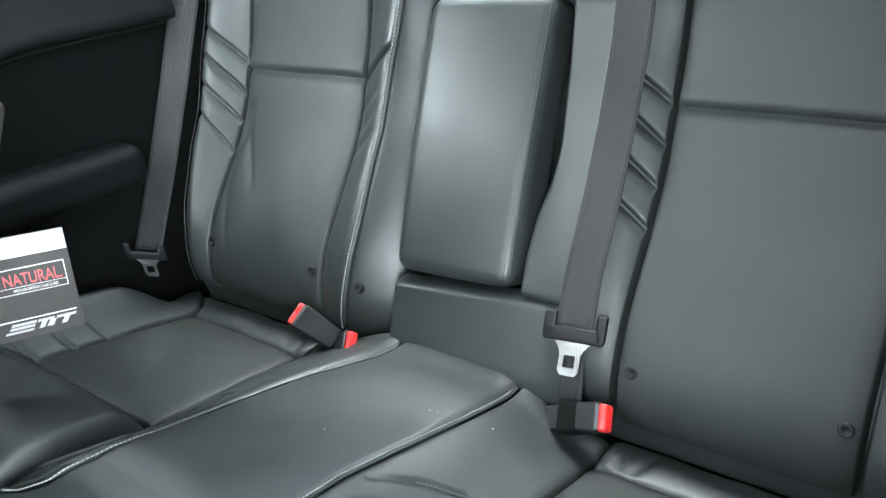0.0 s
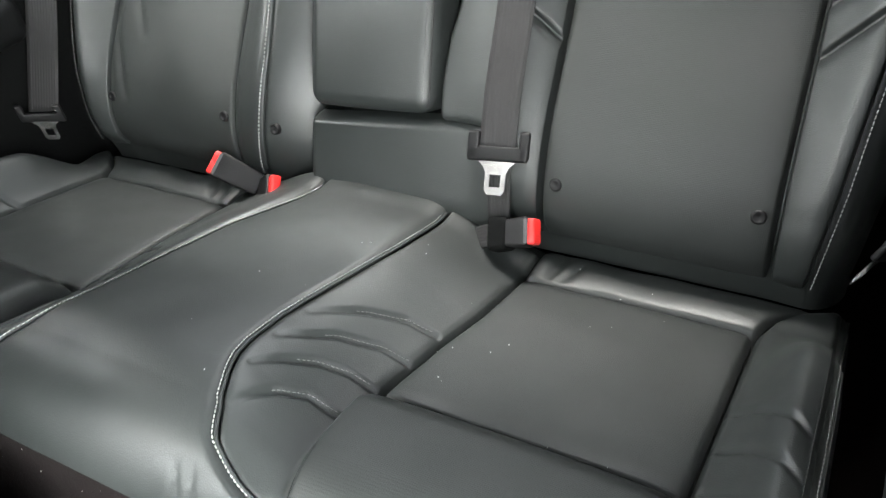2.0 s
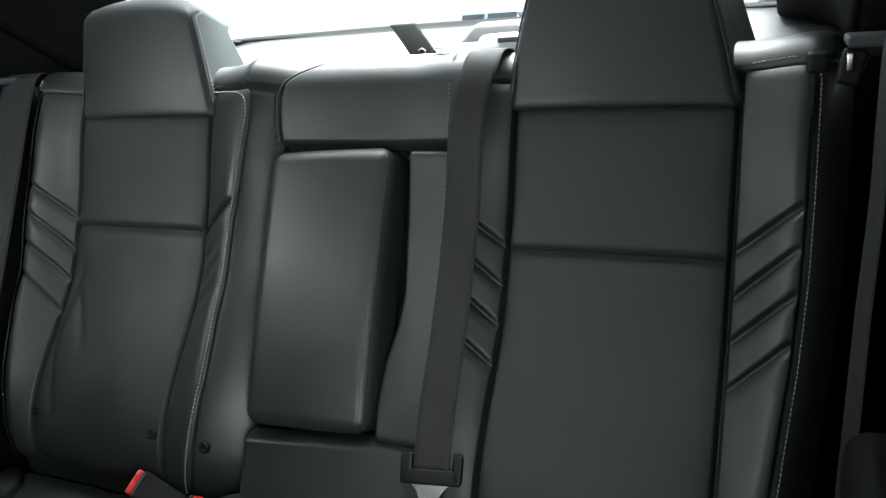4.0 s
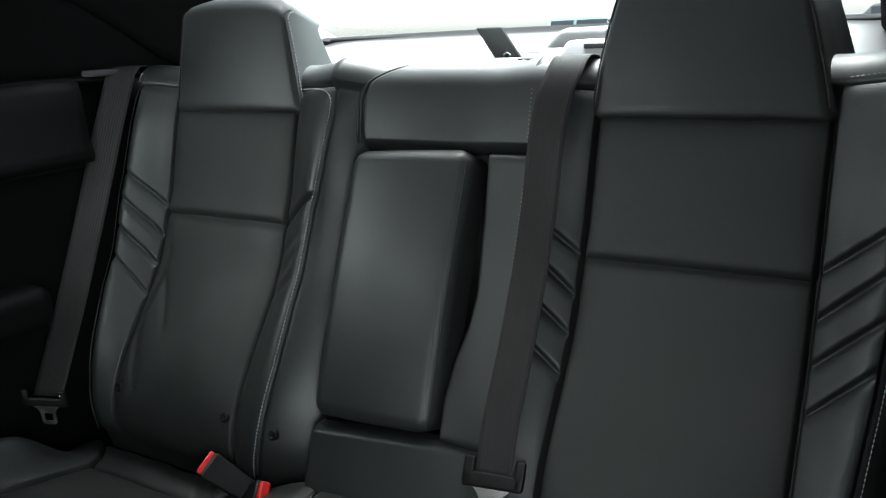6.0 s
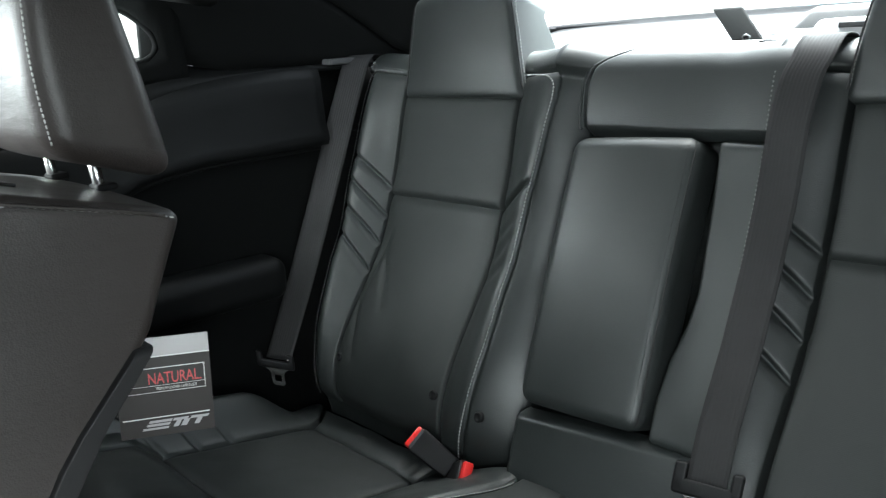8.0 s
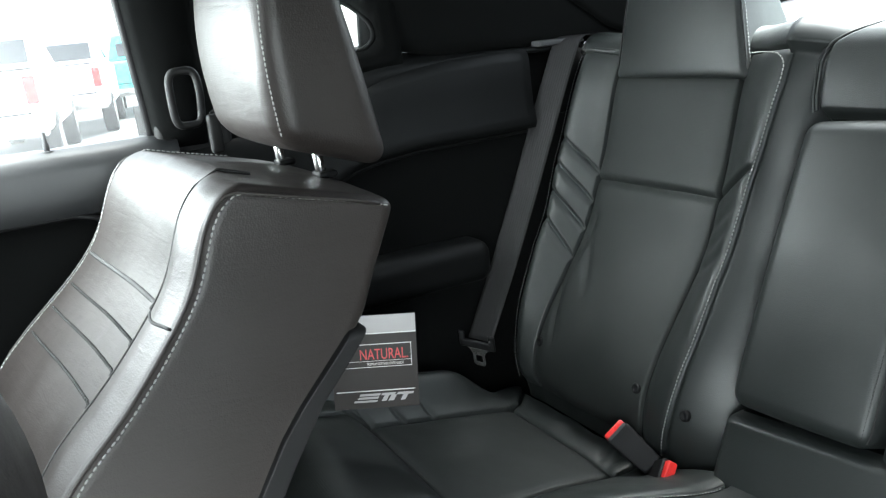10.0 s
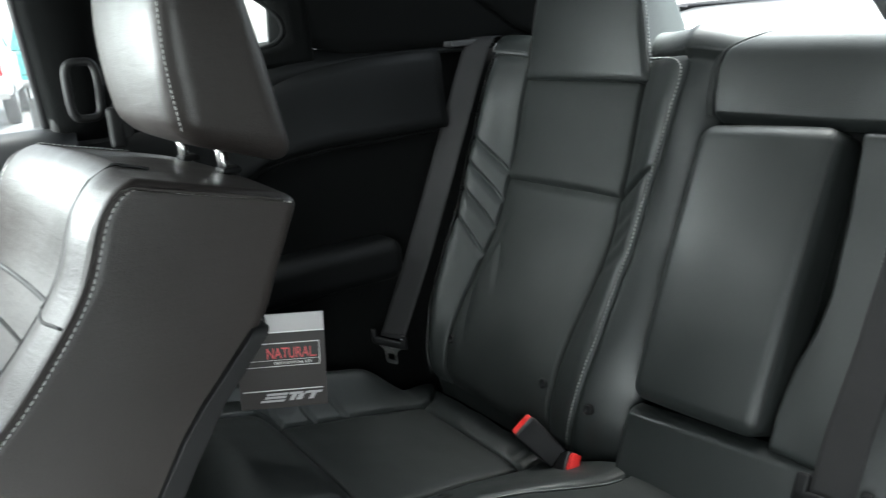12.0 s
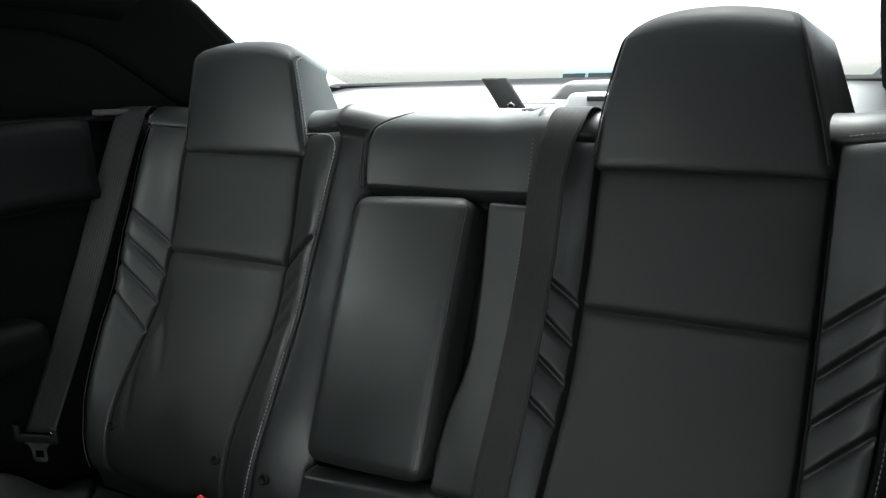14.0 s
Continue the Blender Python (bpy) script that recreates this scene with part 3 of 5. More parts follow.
def back_body(sx, parent, roll_in):
    """The padded core under the panels, with the rounded outer side, the top and the inner side."""
    a = np.linspace(0, math.pi / 2, 8)
    prof = np.r_[np.linspace(-0.03, 0.60, 60), np.linspace(0.61, 0.678, 24)]
    th = np.linspace(0, radians(76), 14)[1:]
    back = np.linspace(0, 0.12, 6)[1:]
    rows = []
    for s, t, b in [(s, 0, 0) for s in prof] + [(0.678, t, 0) for t in th] + [(0.678, th[-1], b) for b in back]:
        out = stitch_out(min(s, 0.68))
        inn = stitch_in(min(s, 0.68))
        mid = np.r_[np.linspace(inn, XI, 14), np.linspace(XI, XO, 20)[1:], np.linspace(XO, out, 16)[1:]]
        under = -0.019 + 0.019 * float(ease((s - 0.66) / 0.022))
        d_mid = relief(mid, s) + under
        xs_ = np.r_[mid, out + 0.045 * np.sin(a[1:]), np.full(3, out + 0.045)]
        ds_ = np.r_[d_mid, d_mid[-1] - 0.11 * (1 - np.cos(a[1:])), d_mid[-1] - np.array([0.14, 0.18, 0.24])]
        if not roll_in:
            lead = np.linspace(0.13, inn, 12)[:-1]
            xs_ = np.r_[lead, xs_]
            ds_ = np.r_[d_mid[0] + (0.006 + 0.55 * lumbar(s) - 0.019 - d_mid[0]) * ease((inn - lead) / (inn - 0.145))  - 0.02 * ease((s - 0.54) / 0.03), ds_]
        if roll_in:
            edge = 0.127 - 0.035 * float(ease((s - 0.60) / 0.10))
            run = np.r_[0.004, np.linspace(0, 1, 9)[1:]]
            xs_ = np.r_[np.full(2, edge - 0.006), (edge - 0.006 * np.sin(a[2:]))[::-1], (inn + (edge - inn) * run)[::-1], xs_]
            ds_ = np.r_[d_mid[0] - np.array([0.22, 0.12]), (d_mid[0] - 0.030 - 0.05 * (1 - np.cos(a[2:])))[::-1], (d_mid[0] + 0.015 * (1 - run) - 0.030 * run ** 1.6)[::-1], ds_]
        rad = 0.048
        rows.append(bk(sx * xs_, s + rad * math.sin(t) + b * math.cos(t), ds_ - rad * (1 - math.cos(t)) - b * math.sin(t)))
    return sheet("body", np.array(rows), LEATHER, parent, "black leather shoulder and sides", flip=sx < 0)


def headrest_block(sx, parent):
    """Fixed headrest: a crisp seam round the face, flat sides running back, a soft roll over the top."""
    low_in, top_in, bend = (0.256, 0.305, 0.85) if sx < 0 else (0.265, 0.304, 1.6)
    tall = 0.206 if sx < 0 else 0.219
    low_out, top_out, flare = (0.564, 0.545, 0.0) if sx < 0 else (0.566, 0.509, 0.052)

    def inside(v):
        return low_in + (top_in - low_in) * v ** bend

    def outside(v):
        return low_out + (top_out - low_out) * v ** 1.15

    def face(v):
        return 0.020 + 0.040 * v - 0.034 * np.clip((v - 0.82) / 0.18, 0, 1) ** 2

    def shape(g):
        v = np.clip((g[..., 2] + 0.105) / 0.21, 0, 1)
        t = (g[..., 0] / 0.146 + 1) / 2
        back = (g[..., 1] + 0.07) / 0.14
        x = inside(v) + (outside(v) + flare * back * (1 - 0.3 * v) - inside(v)) * t
        s = 0.634 + tall * v - 0.012 * (2 * t - 1) ** 2 * v - 0.016 * np.clip(1 - 2 * t, 0, 1) ** 5 * v ** 4
        deep = 0.20 - 0.11 * v
        foot = ease((0.13 - v) / 0.13)
        w = (g[..., 1] + 0.07) / 0.14
        w = w - np.clip(w, 0, 0.16) * 0.62 * foot
        s = s - 0.006 * foot
        d = face(v) - deep * w + 0.008 * (1 - (2 * t - 1) ** 2) * (1 - w)
        return bk(sx * x, s, d)

    head = part("headrest", rbox(0.146, 0.07, 0.105, 0.013, 5, shape, 14), LEATHER, parent, "fixed unseen black leather headrest added to block light")
    for side, edge_x, droop in ((-1, inside, 0.018), (1, outside, 0.002)):
        span = np.linspace(0.05, 0.97, 40)
        rows = [bk(sx * (float(edge_x(v)) + 0.0006 * side), 0.634 + (tall - 0.012) * v - droop * v ** 4, float(face(v)) - 0.013)[()] for v in span]
        part("stitching", stitches(rows, 0.0062, 0.0042, 0.0011), THREAD, head, "pale stitching along the headrest edge")
        rows = [bk(sx * (float(edge_x(v)) - 0.0004 * side), 0.634 + (tall - 0.012) * v - droop * v ** 4, float(face(v)) - 0.0045)[()] for v in span]
        part("seam", tube(rows, 0.0016, 6), THREAD_DARK, head, "dark seam round the headrest face")
    return head


def button(sx, x, s, parent, lift=0.004):
    at = bk(sx * x, s, float(relief(abs(x), s)) + lift)
    m = Matrix.Translation(at) @ Matrix.Rotation(radians(90 - 21), 4, "X")
    bm = bmesh.new()
    prof = [(0.0092, -0.006), (0.0092, -0.0005), (0.0078, 0.0016), (0.0054, 0.0015), (0.0040, 0.0002), (0.0, 0.0004)]
    rings = [[bm.verts.new((r * math.cos(w), r * math.sin(w), z)) for w in np.linspace(0, 2 * math.pi, 16, endpoint=False)] for r, z in prof[:-1]]
    for r0, r1 in zip(rings, rings[1:]):
        for k in range(16):
            bm.faces.new((r0[k], r0[(k + 1) % 16], r1[(k + 1) % 16], r1[k]))
    bm.faces.new(rings[-1])
    return part("button", moved(bm, m), HARD, parent, "small black fixing button")


PLEATS_OUT = [(0.576, 0.446, 0.648, 0.500), (0.574, 0.386, 0.645, 0.448), (0.576, 0.331, 0.645, 0.394), (0.574, 0.270, 0.644, 0.338)]
PLEATS_IN = [(0.267, 0.436, 0.200, 0.484), (0.266, 0.380, 0.206, 0.430), (0.266, 0.324, 0.208, 0.372), (0.268, 0.266, 0.212, 0.312)]


def seat_side(sx, parent, roll_in, creases=(), rough=0.0, pleats=PLEATS_IN, folds=()):
    c = lambda v: (lambda s: np.full(np.shape(s), v))
    back_body(sx, parent, roll_in)
    back_panel("lower_panel", c(XI + 0.0003), c(XO - 0.0003), 0.0, 0.4445, parent, LEATHER_HOLES, sx, 0.007, creases=creases, n=(90, 130), rough=rough, flush_top=True, label="perforated black leather seat panel")
    back_panel("upper_panel", c(XI + 0.0003), c(XO - 0.0003), 0.4327, 0.648, parent, LEATHER_HOLES, sx, 0.007, n=(70, 90), flush_top=True, overhang=True, label="black leather panel below the headrest")
    back_panel("outer_bolster", c(XO + 0.0003), lambda s: stitch_out(s) - 0.002, 0.0, 0.678, parent, LEATHER, sx, 0.006, 0.011, 0.018, PLEATS_OUT, n=(36, 240), label="pleated black leather outer bolster")
    back_panel("inner_bolster", lambda s: stitch_in(s) + (-0.007 if roll_in else 0.002), c(XI - 0.0003), 0.0, 0.672, parent, LEATHER, sx, 0.006, 0.011, 0.018, pleats, folds, n=(36, 240), label="pleated black leather inner bolster")
    headrest_block(sx, parent)
    line = [bk(sx * (stitch_out(s) + 0.004), s, float(relief(stitch_out(s), s)) - 0.004)[()] for s in np.linspace(0.01, 0.655, 90)]
    corner = [bk(sx * x, s, float(relief(x, 0.67)) - 0.003)[()] for x, s in ((0.657, 0.668), (0.648, 0.680), (0.63, 0.685), (0.60, 0.685), (0.575, 0.683))]
    # left row gets darker thread, dimmed to suit its grazing view from the camera
    part("stitching", stitches(line + corner), THREAD_GREY if sx < 0 else THREAD, parent, "stitching along the outer bolster, toned down on the left")
    if not roll_in:
        return
    line = [bk(sx * (stitch_in(s) + 0.001), s, float(relief(stitch_in(s) + 0.001, s)) + 0.0026)[()] for s in np.linspace(0.01, 0.632, 90)]
    corner = [bk(sx * x, s, float(relief(x, s)) + 0.001)[()] for x, s in ((0.178, 0.641), (0.182, 0.650), (0.188, 0.656), (0.197, 0.661), (0.212, 0.665), (0.238, 0.668), (0.265, 0.669))]
    part("stitching", stitches(line + corner, 0.0064, 0.0040, 0.0012), THREAD, parent, "pale stitching along the inner bolster")


left_back = thing("car_seat", "narrow black leather rear backrest with loose creases and a fixed headrest", "car seat", "rear seat backs", at=(-0.42, 0.05, 0.30))
seat_side(-1, left_back, True, creases=[(0.535, 0.31, 0.485, 0.215), (0.560, 0.225, 0.520, 0.11), (0.54, 0.36, 0.557, 0.24)], rough=0.0034, pleats=PLEATS_IN[:1], folds=[(0.262, 0.385, 0.205, 0.425), (0.255, 0.35, 0.21, 0.395), (0.262, 0.31, 0.208, 0.35)])
button(-1, 0.290, 0.099, left_back)
button(-1, 0.183, 0.092, left_back, -0.004)
button(-1, 0.556, 0.10, left_back)

right_back = thing("car_seat", "wide black leather rear backrest with a folding centre armrest", "car seat", "rear seat backs", at=(0.20, 0.05, 0.30))
seat_side(1, right_back, False)
button(1, 0.295, 0.086, right_back)
button(1, 0.549, 0.092, right_back)


def centre_d(x, s):
    return 0.020 + 0.012 * np.sin(np.clip((s - 0.57) / 0.1, 0, 1) * 1.5) + 0.010 * ease((x - 0.09) / 0.10)


def centre_sheet(name, xl, xr, s0, s1, depth, parent, r, tuck, n=(60, 50), top_roll=False, label="", mat=LEATHER, skew=0.0, open_right=False):
    u, v = clustered(n[0], 0.10, 10), clustered(n[1], 0.12, 10)
    U, V = np.meshgrid(u, v)
    S = s0 + (s1 - s0) * V
    A = xl(S) + (xr(S) - xl(S)) * U
    S = S + skew * A * V
    au = (U if top_roll or open_right else np.minimum(U, 1 - U)) * (xr(S) - xl(S))
    av = (V if top_roll else np.minimum(V, 1 - V)) * (s1 - s0)
    D = depth(A, S) - tuck * (np.clip(1 - au / r, 0, 1) ** 2.2 + np.clip(1 - av / r, 0, 1) ** 2.2)
    P = bk(A, S, D)
    if top_roll:
        rows = []
        for t, b in [(t, 0) for t in np.linspace(0, radians(78), 14)[1:]] + [(radians(78), b) for b in (0.03, 0.06, 0.09, 0.12)]:
            left = float(xl(S[-1, :1])[0]) + 0.055 * float(ease(t / 1.05))
            across = left + (A[-1, -1] - left) * u
            rows.append(bk(across, S[-1] + 0.05 * math.sin(t) + b * math.cos(t), D[-1] - 0.05 * (1 - math.cos(t)) - b * math.sin(t)))
        P = np.concatenate([P, np.array(rows)])
        A, S = np.concatenate([A] + [A[-1:]] * 17), np.concatenate([S] + [S[-1:] + 0.01 * k for k in range(1, 18)])
    return sheet(name, P, mat, parent, label, np.stack([A, S], -1))


c = lambda v: (lambda s: np.full(np.shape(s), v))
centre_left = table([(0.574, -0.119), (0.60, -0.124), (0.65, -0.126), (0.668, -0.121)])
centre_sheet("recess", c(-0.150), c(0.20), 0.10, 0.62, lambda x, s: np.full(np.shape(x), -0.045), right_back, 0.01, 0.0, label="dark recess behind the armrest")
centre_sheet("centre_top", centre_left, c(0.215), 0.574, 0.668, centre_d, right_back, 0.013, 0.024, top_roll=True, label="smooth black leather panel above the armrest")
side_left = table([(0.13, 0.106), (0.20, 0.100), (0.26, 0.103), (0.31, 0.114), (0.36, 0.118), (0.46, 0.114), (0.58, 0.108)])


def side_d(x, s):
    """Skin of the strip beside the armrest, rising to the bolster under the belt."""
    return 0.022 + 0.60 * lumbar(s) + (relief(0.205, s) - 0.024 - 0.60 * lumbar(s)) * ease((x - 0.13) / 0.07)


centre_sheet("side_pad", side_left, c(0.207), 0.140, 0.577, side_d, right_back, 0.014, 0.035, n=(40, 90), open_right=True, label="black leather strip beside the armrest")
centre_sheet("lower_pad", c(-0.124), c(0.222), -0.01, 0.141, lambda x, s: 0.050 + 0.004 * np.cos(x * 8) - 0.012 * np.clip((0.04 - s) / 0.05, 0, 1) ** 2 + 0.006 * ease((x - 0.16) / 0.05), right_back, 0.020, 0.03, skew=0.10, open_right=True, label="smooth black leather panel under the armrest")
button(1, 0.160, 0.092, right_back, -0.012)


for top, foot, skin in ((0.662, 0.580, centre_d), (0.558, 0.250, side_d)):
    line = [bk(0.1815, s, float(skin(0.1815, s)) + 0.002)[()] for s in np.linspace(top, foot, 50)]
    part("stitching", stitches(line, 0.0062, 0.0038, 0.0009), THREAD_GREY, right_back, "pale stitching beside the belt")


for gap, sink in ((0.001, 0.004), (-0.010, 0.012)):
    edge = [bk(float(centre_left(s)) + gap, s, float(centre_d(-0.1, s)) - sink)[()] for s in np.linspace(0.58, 0.668, 30)]
    edge += [bk(float(centre_left(0.668)) + 0.055 * float(ease(t / 1.05)) + gap, 0.668 + 0.05 * math.sin(t), float(centre_d(-0.1, 0.668)) - sink - 0.05 * (1 - math.cos(t)))[()] for t in np.linspace(0.1, 1.3, 12)]
    part("seam_piping", tube(edge, 0.0022, 6), LEATHER, right_back, "black piped seam")

def arm_shape(g):
    over = np.hypot(np.maximum(np.abs(g[..., 0]) - 0.080, 0), np.maximum(np.abs(g[..., 2]) - 0.181, 0))
    pull = np.where(over > 0.028, 0.028 / np.maximum(over, 1e-6), 1.0)
    gx = np.sign(g[..., 0]) * (np.minimum(np.abs(g[..., 0]), 0.080) + np.maximum(np.abs(g[..., 0]) - 0.080, 0) * pull)
    gz = np.sign(g[..., 2]) * (np.minimum(np.abs(g[..., 2]), 0.181) + np.maximum(np.abs(g[..., 2]) - 0.181, 0) * pull)
    v = np.clip((gz + 0.209) / 0.418, 0, 1)
    u = gx / 0.108
    w = (g[..., 1] + 0.045) / 0.09
    front = 0.064 - 0.020 * v + 0.008 * (1 - u ** 2) + 0.004 * np.sin(v * math.pi)
    return bk(-0.011 + gx + 0.007 * (1 - v), 0.147 + 0.421 * v + 0.05 * gx, front - 0.085 * w)


armrest = part("armrest", rbox(0.108, 0.045, 0.209, 0.024, 8, arm_shape, 16), LEATHER, right_back, "folded-up black leather centre armrest")
line = [arm_shape(np.array([0.0955, -0.0452, z]))[()] for z in np.linspace(-0.195, 0.200, 60)]
part("stitching", stitches(line, 0.005, 0.0036), THREAD_DARK, armrest, "black stitching along the armrest edge")
line = [arm_shape(np.array([0.1035, -0.0415, z]))[()] for z in np.linspace(-0.20, 0.202, 40)]
part("seam", tube(line, 0.0012, 6), THREAD_DARK, armrest)

# ---------------------------------------------------------------- bench cushion
bench = thing("rear_bench", "black leather rear bench cushion with a raised plain centre", "car seat", at=(0, -0.25, 0.06))
HUMP, EDGE = 0.060, 0.058
arc_right = table([(-0.09, 0.134), (0.0, 0.134), (0.10, 0.130), (0.213, 0.121), (0.308, 0.113), (0.365, 0.115), (0.39, 0.121), (0.413, 0.131), (0.445, 0.148), (0.468, 0.172), (0.483, 0.210), (0.498, 0.258), (0.9, 0.265)])
arc_left = table([(-0.09, 0.078), (0.03, 0.086), (0.143, 0.111), (0.257, 0.123), (0.33, 0.128), (0.414, 0.134), (0.45, 0.144), (0.476, 0.166), (0.490, 0.200), (0.502, 0.255), (0.9, 0.262)])
arc = lambda p: (arc_left(p) + arc_right(p)) / 2
inner = table([(-0.09, 0.272), (0.0, 0.270), (0.12, 0.264), (0.20, 0.252), (0.305, 0.243), (0.36, 0.240), (0.40, 0.243), (0.44, 0.247), (0.50, 0.262), (0.9, 0.268)])
outer = table([(-0.09, 0.650), (-0.075, 0.636), (-0.055, 0.608), (-0.03, 0.584), (0.0, 0.572), (0.3, 0.566), (0.9, 0.565)])


def rise(ax, p):
    fall = 1 - 0.75 * ease((p - 0.40) / 0.16)
    t = np.clip((ax - arc(p) + 0.004) / np.maximum(inner(p) - arc(p), 0.02), 0, 1)
    mid = HUMP * fall * (1 - 0.5 * t - 0.5 * ease(t))
    side = EDGE * ease((p + 0.02) / 0.14) * ease((ax - 0.575) / 0.065) * (1 - 0.5 * ease((p - 0.42) / 0.15))
    rear = 0.010 * ease(-p / 0.06)
    roll = 0.032 * ease((p - 0.300) / 0.07) * ease((ax - inner(p) + 0.012) / 0.025) * (1 - 0.4 * ease((p - 0.44) / 0.08))
    return mid + np.maximum(side, roll) + rear


def cushion_panel(name, xl, xr, p0, p1, sx, mat, puff=0.004, r=0.016, tuck=0.008, lines=(), n=(50, 80), label="", width=0.005, depth=0.006, rough=0.0, pleats=()):
    u, v = clustered(n[0], 0.08), clustered(n[1], 0.05)
    U, V = np.meshgrid(u, v)
    S = p0 + (p1 - p0) * V
    lo, hi = xl(S), xr(S)
    A = lo + (hi - lo) * U
    wide = np.maximum(hi - lo, 0)
    au, av = np.minimum(U, 1 - U) * wide, np.minimum(V, 1 - V) * (p1 - p0)
    rr = np.minimum(r, wide / 2 + 1e-5)
    H = rise(np.abs(A), S) + puff * (4 * U * (1 - U)) ** 0.6 * (4 * V * (1 - V)) ** 0.5
    for a_, r_ in ((au, rr), (av, r)):
        H -= 0.004 * np.clip(1 - a_ / (1.4 * r_), 0, 1) ** 2 + tuck * np.clip(1 - a_ / (0.4 * r_), 0, 1) ** 1.5
    if len(lines):
        H += groove(A, S, lines, depth, width)
    if len(pleats):
        H += pleat(A, S, pleats, depth, width)
    if rough:
        H += rough * np.array([[noise.noise((sx * a * 16, s * 16, 5.0)) for a, s in zip(ra, rs)] for ra, rs in zip(A, S)])
    return sheet(name, cu(sx * A, S, H), mat, bench, label, np.stack([A, S], -1), flip=sx > 0)


END = 0.522
PLEATS_FLANK = [[(0.134, 0.285), (0.153, 0.258), (0.173, 0.231), (0.207, 0.199), (0.243, 0.190)], [(0.134, 0.340), (0.151, 0.317), (0.173, 0.287), (0.211, 0.257), (0.241, 0.252)],
                [(0.142, 0.390), (0.156, 0.363), (0.178, 0.335), (0.206, 0.316), (0.236, 0.312)], [(0.160, 0.442), (0.168, 0.420), (0.177, 0.398), (0.197, 0.374), (0.232, 0.368)]]
U, Q = np.meshgrid(np.linspace(-0.67, 0.67, 90), np.r_[np.linspace(-0.10, 0.42, 40), np.linspace(0.425, END, 40)])
sheet("foam_core", cu(U, Q, rise(np.abs(U), Q) - 0.022), LEATHER, bench, flip=True)
for sx in (-1, 1):
    cushion_panel("seat_panel", inner, outer, 0.0, 0.312, sx, LEATHER_HOLES, 0.004, n=(90, 90), rough=0.001, label="perforated black leather seat panel")
    cushion_panel("front_panel", inner, outer, 0.316, END, sx, LEATHER_HOLES, 0.010, 0.02, n=(80, 110), label="perforated black leather front roll")
    cushion_panel("rear_strip", inner, outer, -0.075, -0.003, sx, LEATHER, 0.002, n=(60, 30), rough=0.0030, lines=[(0.31, -0.06, 0.30, -0.01), (0.335, -0.05, 0.32, -0.015)], width=0.008, label="black leather strip at the back of the seat")
    cushion_panel("outer_bolster", lambda p: outer(p) + 0.002, lambda p: np.full(np.shape(p), 0.662), -0.085, END, sx, LEATHER, 0.008, 0.02, 0.012, pleats=[[(0.660, 0.262 + q), (0.625, 0.222 + q), (0.60, 0.188 + q), (0.575, 0.168 + q)] for q in (0.0, 0.065, 0.13)], width=0.0045, n=(44, 200), label="pleated black leather side bolster")
    a = np.linspace(0, math.pi / 2, 10)
    p = np.linspace(-0.085, END, 60)
    side = np.array([[cu(sx * (0.660 + 0.018 * math.sin(t)), q, float(rise(0.66, q)) - 0.010 - 0.10 * (1 - math.cos(t)))[()] for t in a] for q in p])
    sheet("side_skirt", side, LEATHER, bench, "black leather side of the cushion", flip=sx > 0)
    edge = arc_right if sx > 0 else arc_left
    cushion_panel("pleated_side", lambda q: edge(q) + 0.002, lambda q: np.maximum(inner(q) - 0.001, edge(q) + 0.004), -0.06, 0.494, sx, LEATHER, 0.005, 0.010, 0.006, pleats=PLEATS_FLANK, n=(60, 200), depth=0.0062, width=0.0042, label="pleated black leather flank of the centre")
    edge_line = [cu(sx * (float(edge(q)) - 0.003), q, float(rise(edge(q), q)) + 0.0005)[()] for q in np.linspace(-0.02, 0.497, 170)]
    part("stitching", stitches(edge_line, 0.0054, 0.0036, 0.0008), THREAD, bench, "pale stitching along the centre panel")
    part("piping", tube([cu(sx * (float(edge(q)) + 0.001), q, float(rise(edge(q), q)) - 0.0015)[()] for q in np.linspace(-0.03, 0.496, 120)], 0.0018, 6), LEATHER, bench)
    for run in PLEATS_FLANK:
        way = [p for p in resample(run, 0.004)]
        way = way[int(len(way) * 0.35):]
        part("pleat_stitching", stitches([cu(sx * x, q - 0.0035, float(rise(x, q)) + 0.0016)[()] for x, q in way], 0.0055, 0.0036, 0.0006), THREAD_GREY, bench, "grey pleat stitching")
    for x, sink in ((0.666, 0.015), (0.655, 0.004)):
        edge_line = [cu(sx * (x - 0.014 * float(ease((0.06 - q) / 0.14))), q, float(rise(0.66, q)) - sink + 0.006 * (x < 0.66))[()] for q in np.linspace(-0.06, 0.51, 120)]
        part("stitching", stitches(edge_line), THREAD if x > 0.66 else THREAD_DARK, bench, "stitching along the side bolster")
u = np.r_[np.linspace(-1, 1, 80)]
p = np.r_[np.linspace(-0.09, 0.40, 40), np.linspace(0.405, END, 50)]
U, Q = np.meshgrid(u, p)
A = np.where(U < 0, U * (arc_left(Q) - 0.001), U * (arc_right(Q) - 0.001))
H = rise(np.abs(A), Q) + 0.004 * (1 - U ** 2) - 0.006 * np.clip((np.abs(U) - 0.9) / 0.1, 0, 1) ** 2
H += 0.002 * np.array([[noise.noise((x * 9, q * 9, 2.0)) for x, q in zip(rx, rq)] for rx, rq in zip(A, Q)])
H += groove(A, Q, [(0.150, 0.490, 0.158, 0.515), (0.168, 0.488, 0.172, 0.51)], 0.004, 0.004)
sheet("centre_panel", cu(A, Q, H), LEATHER, bench, "smooth black leather centre panel over the front edge", np.stack([A, Q], -1), flip=True)

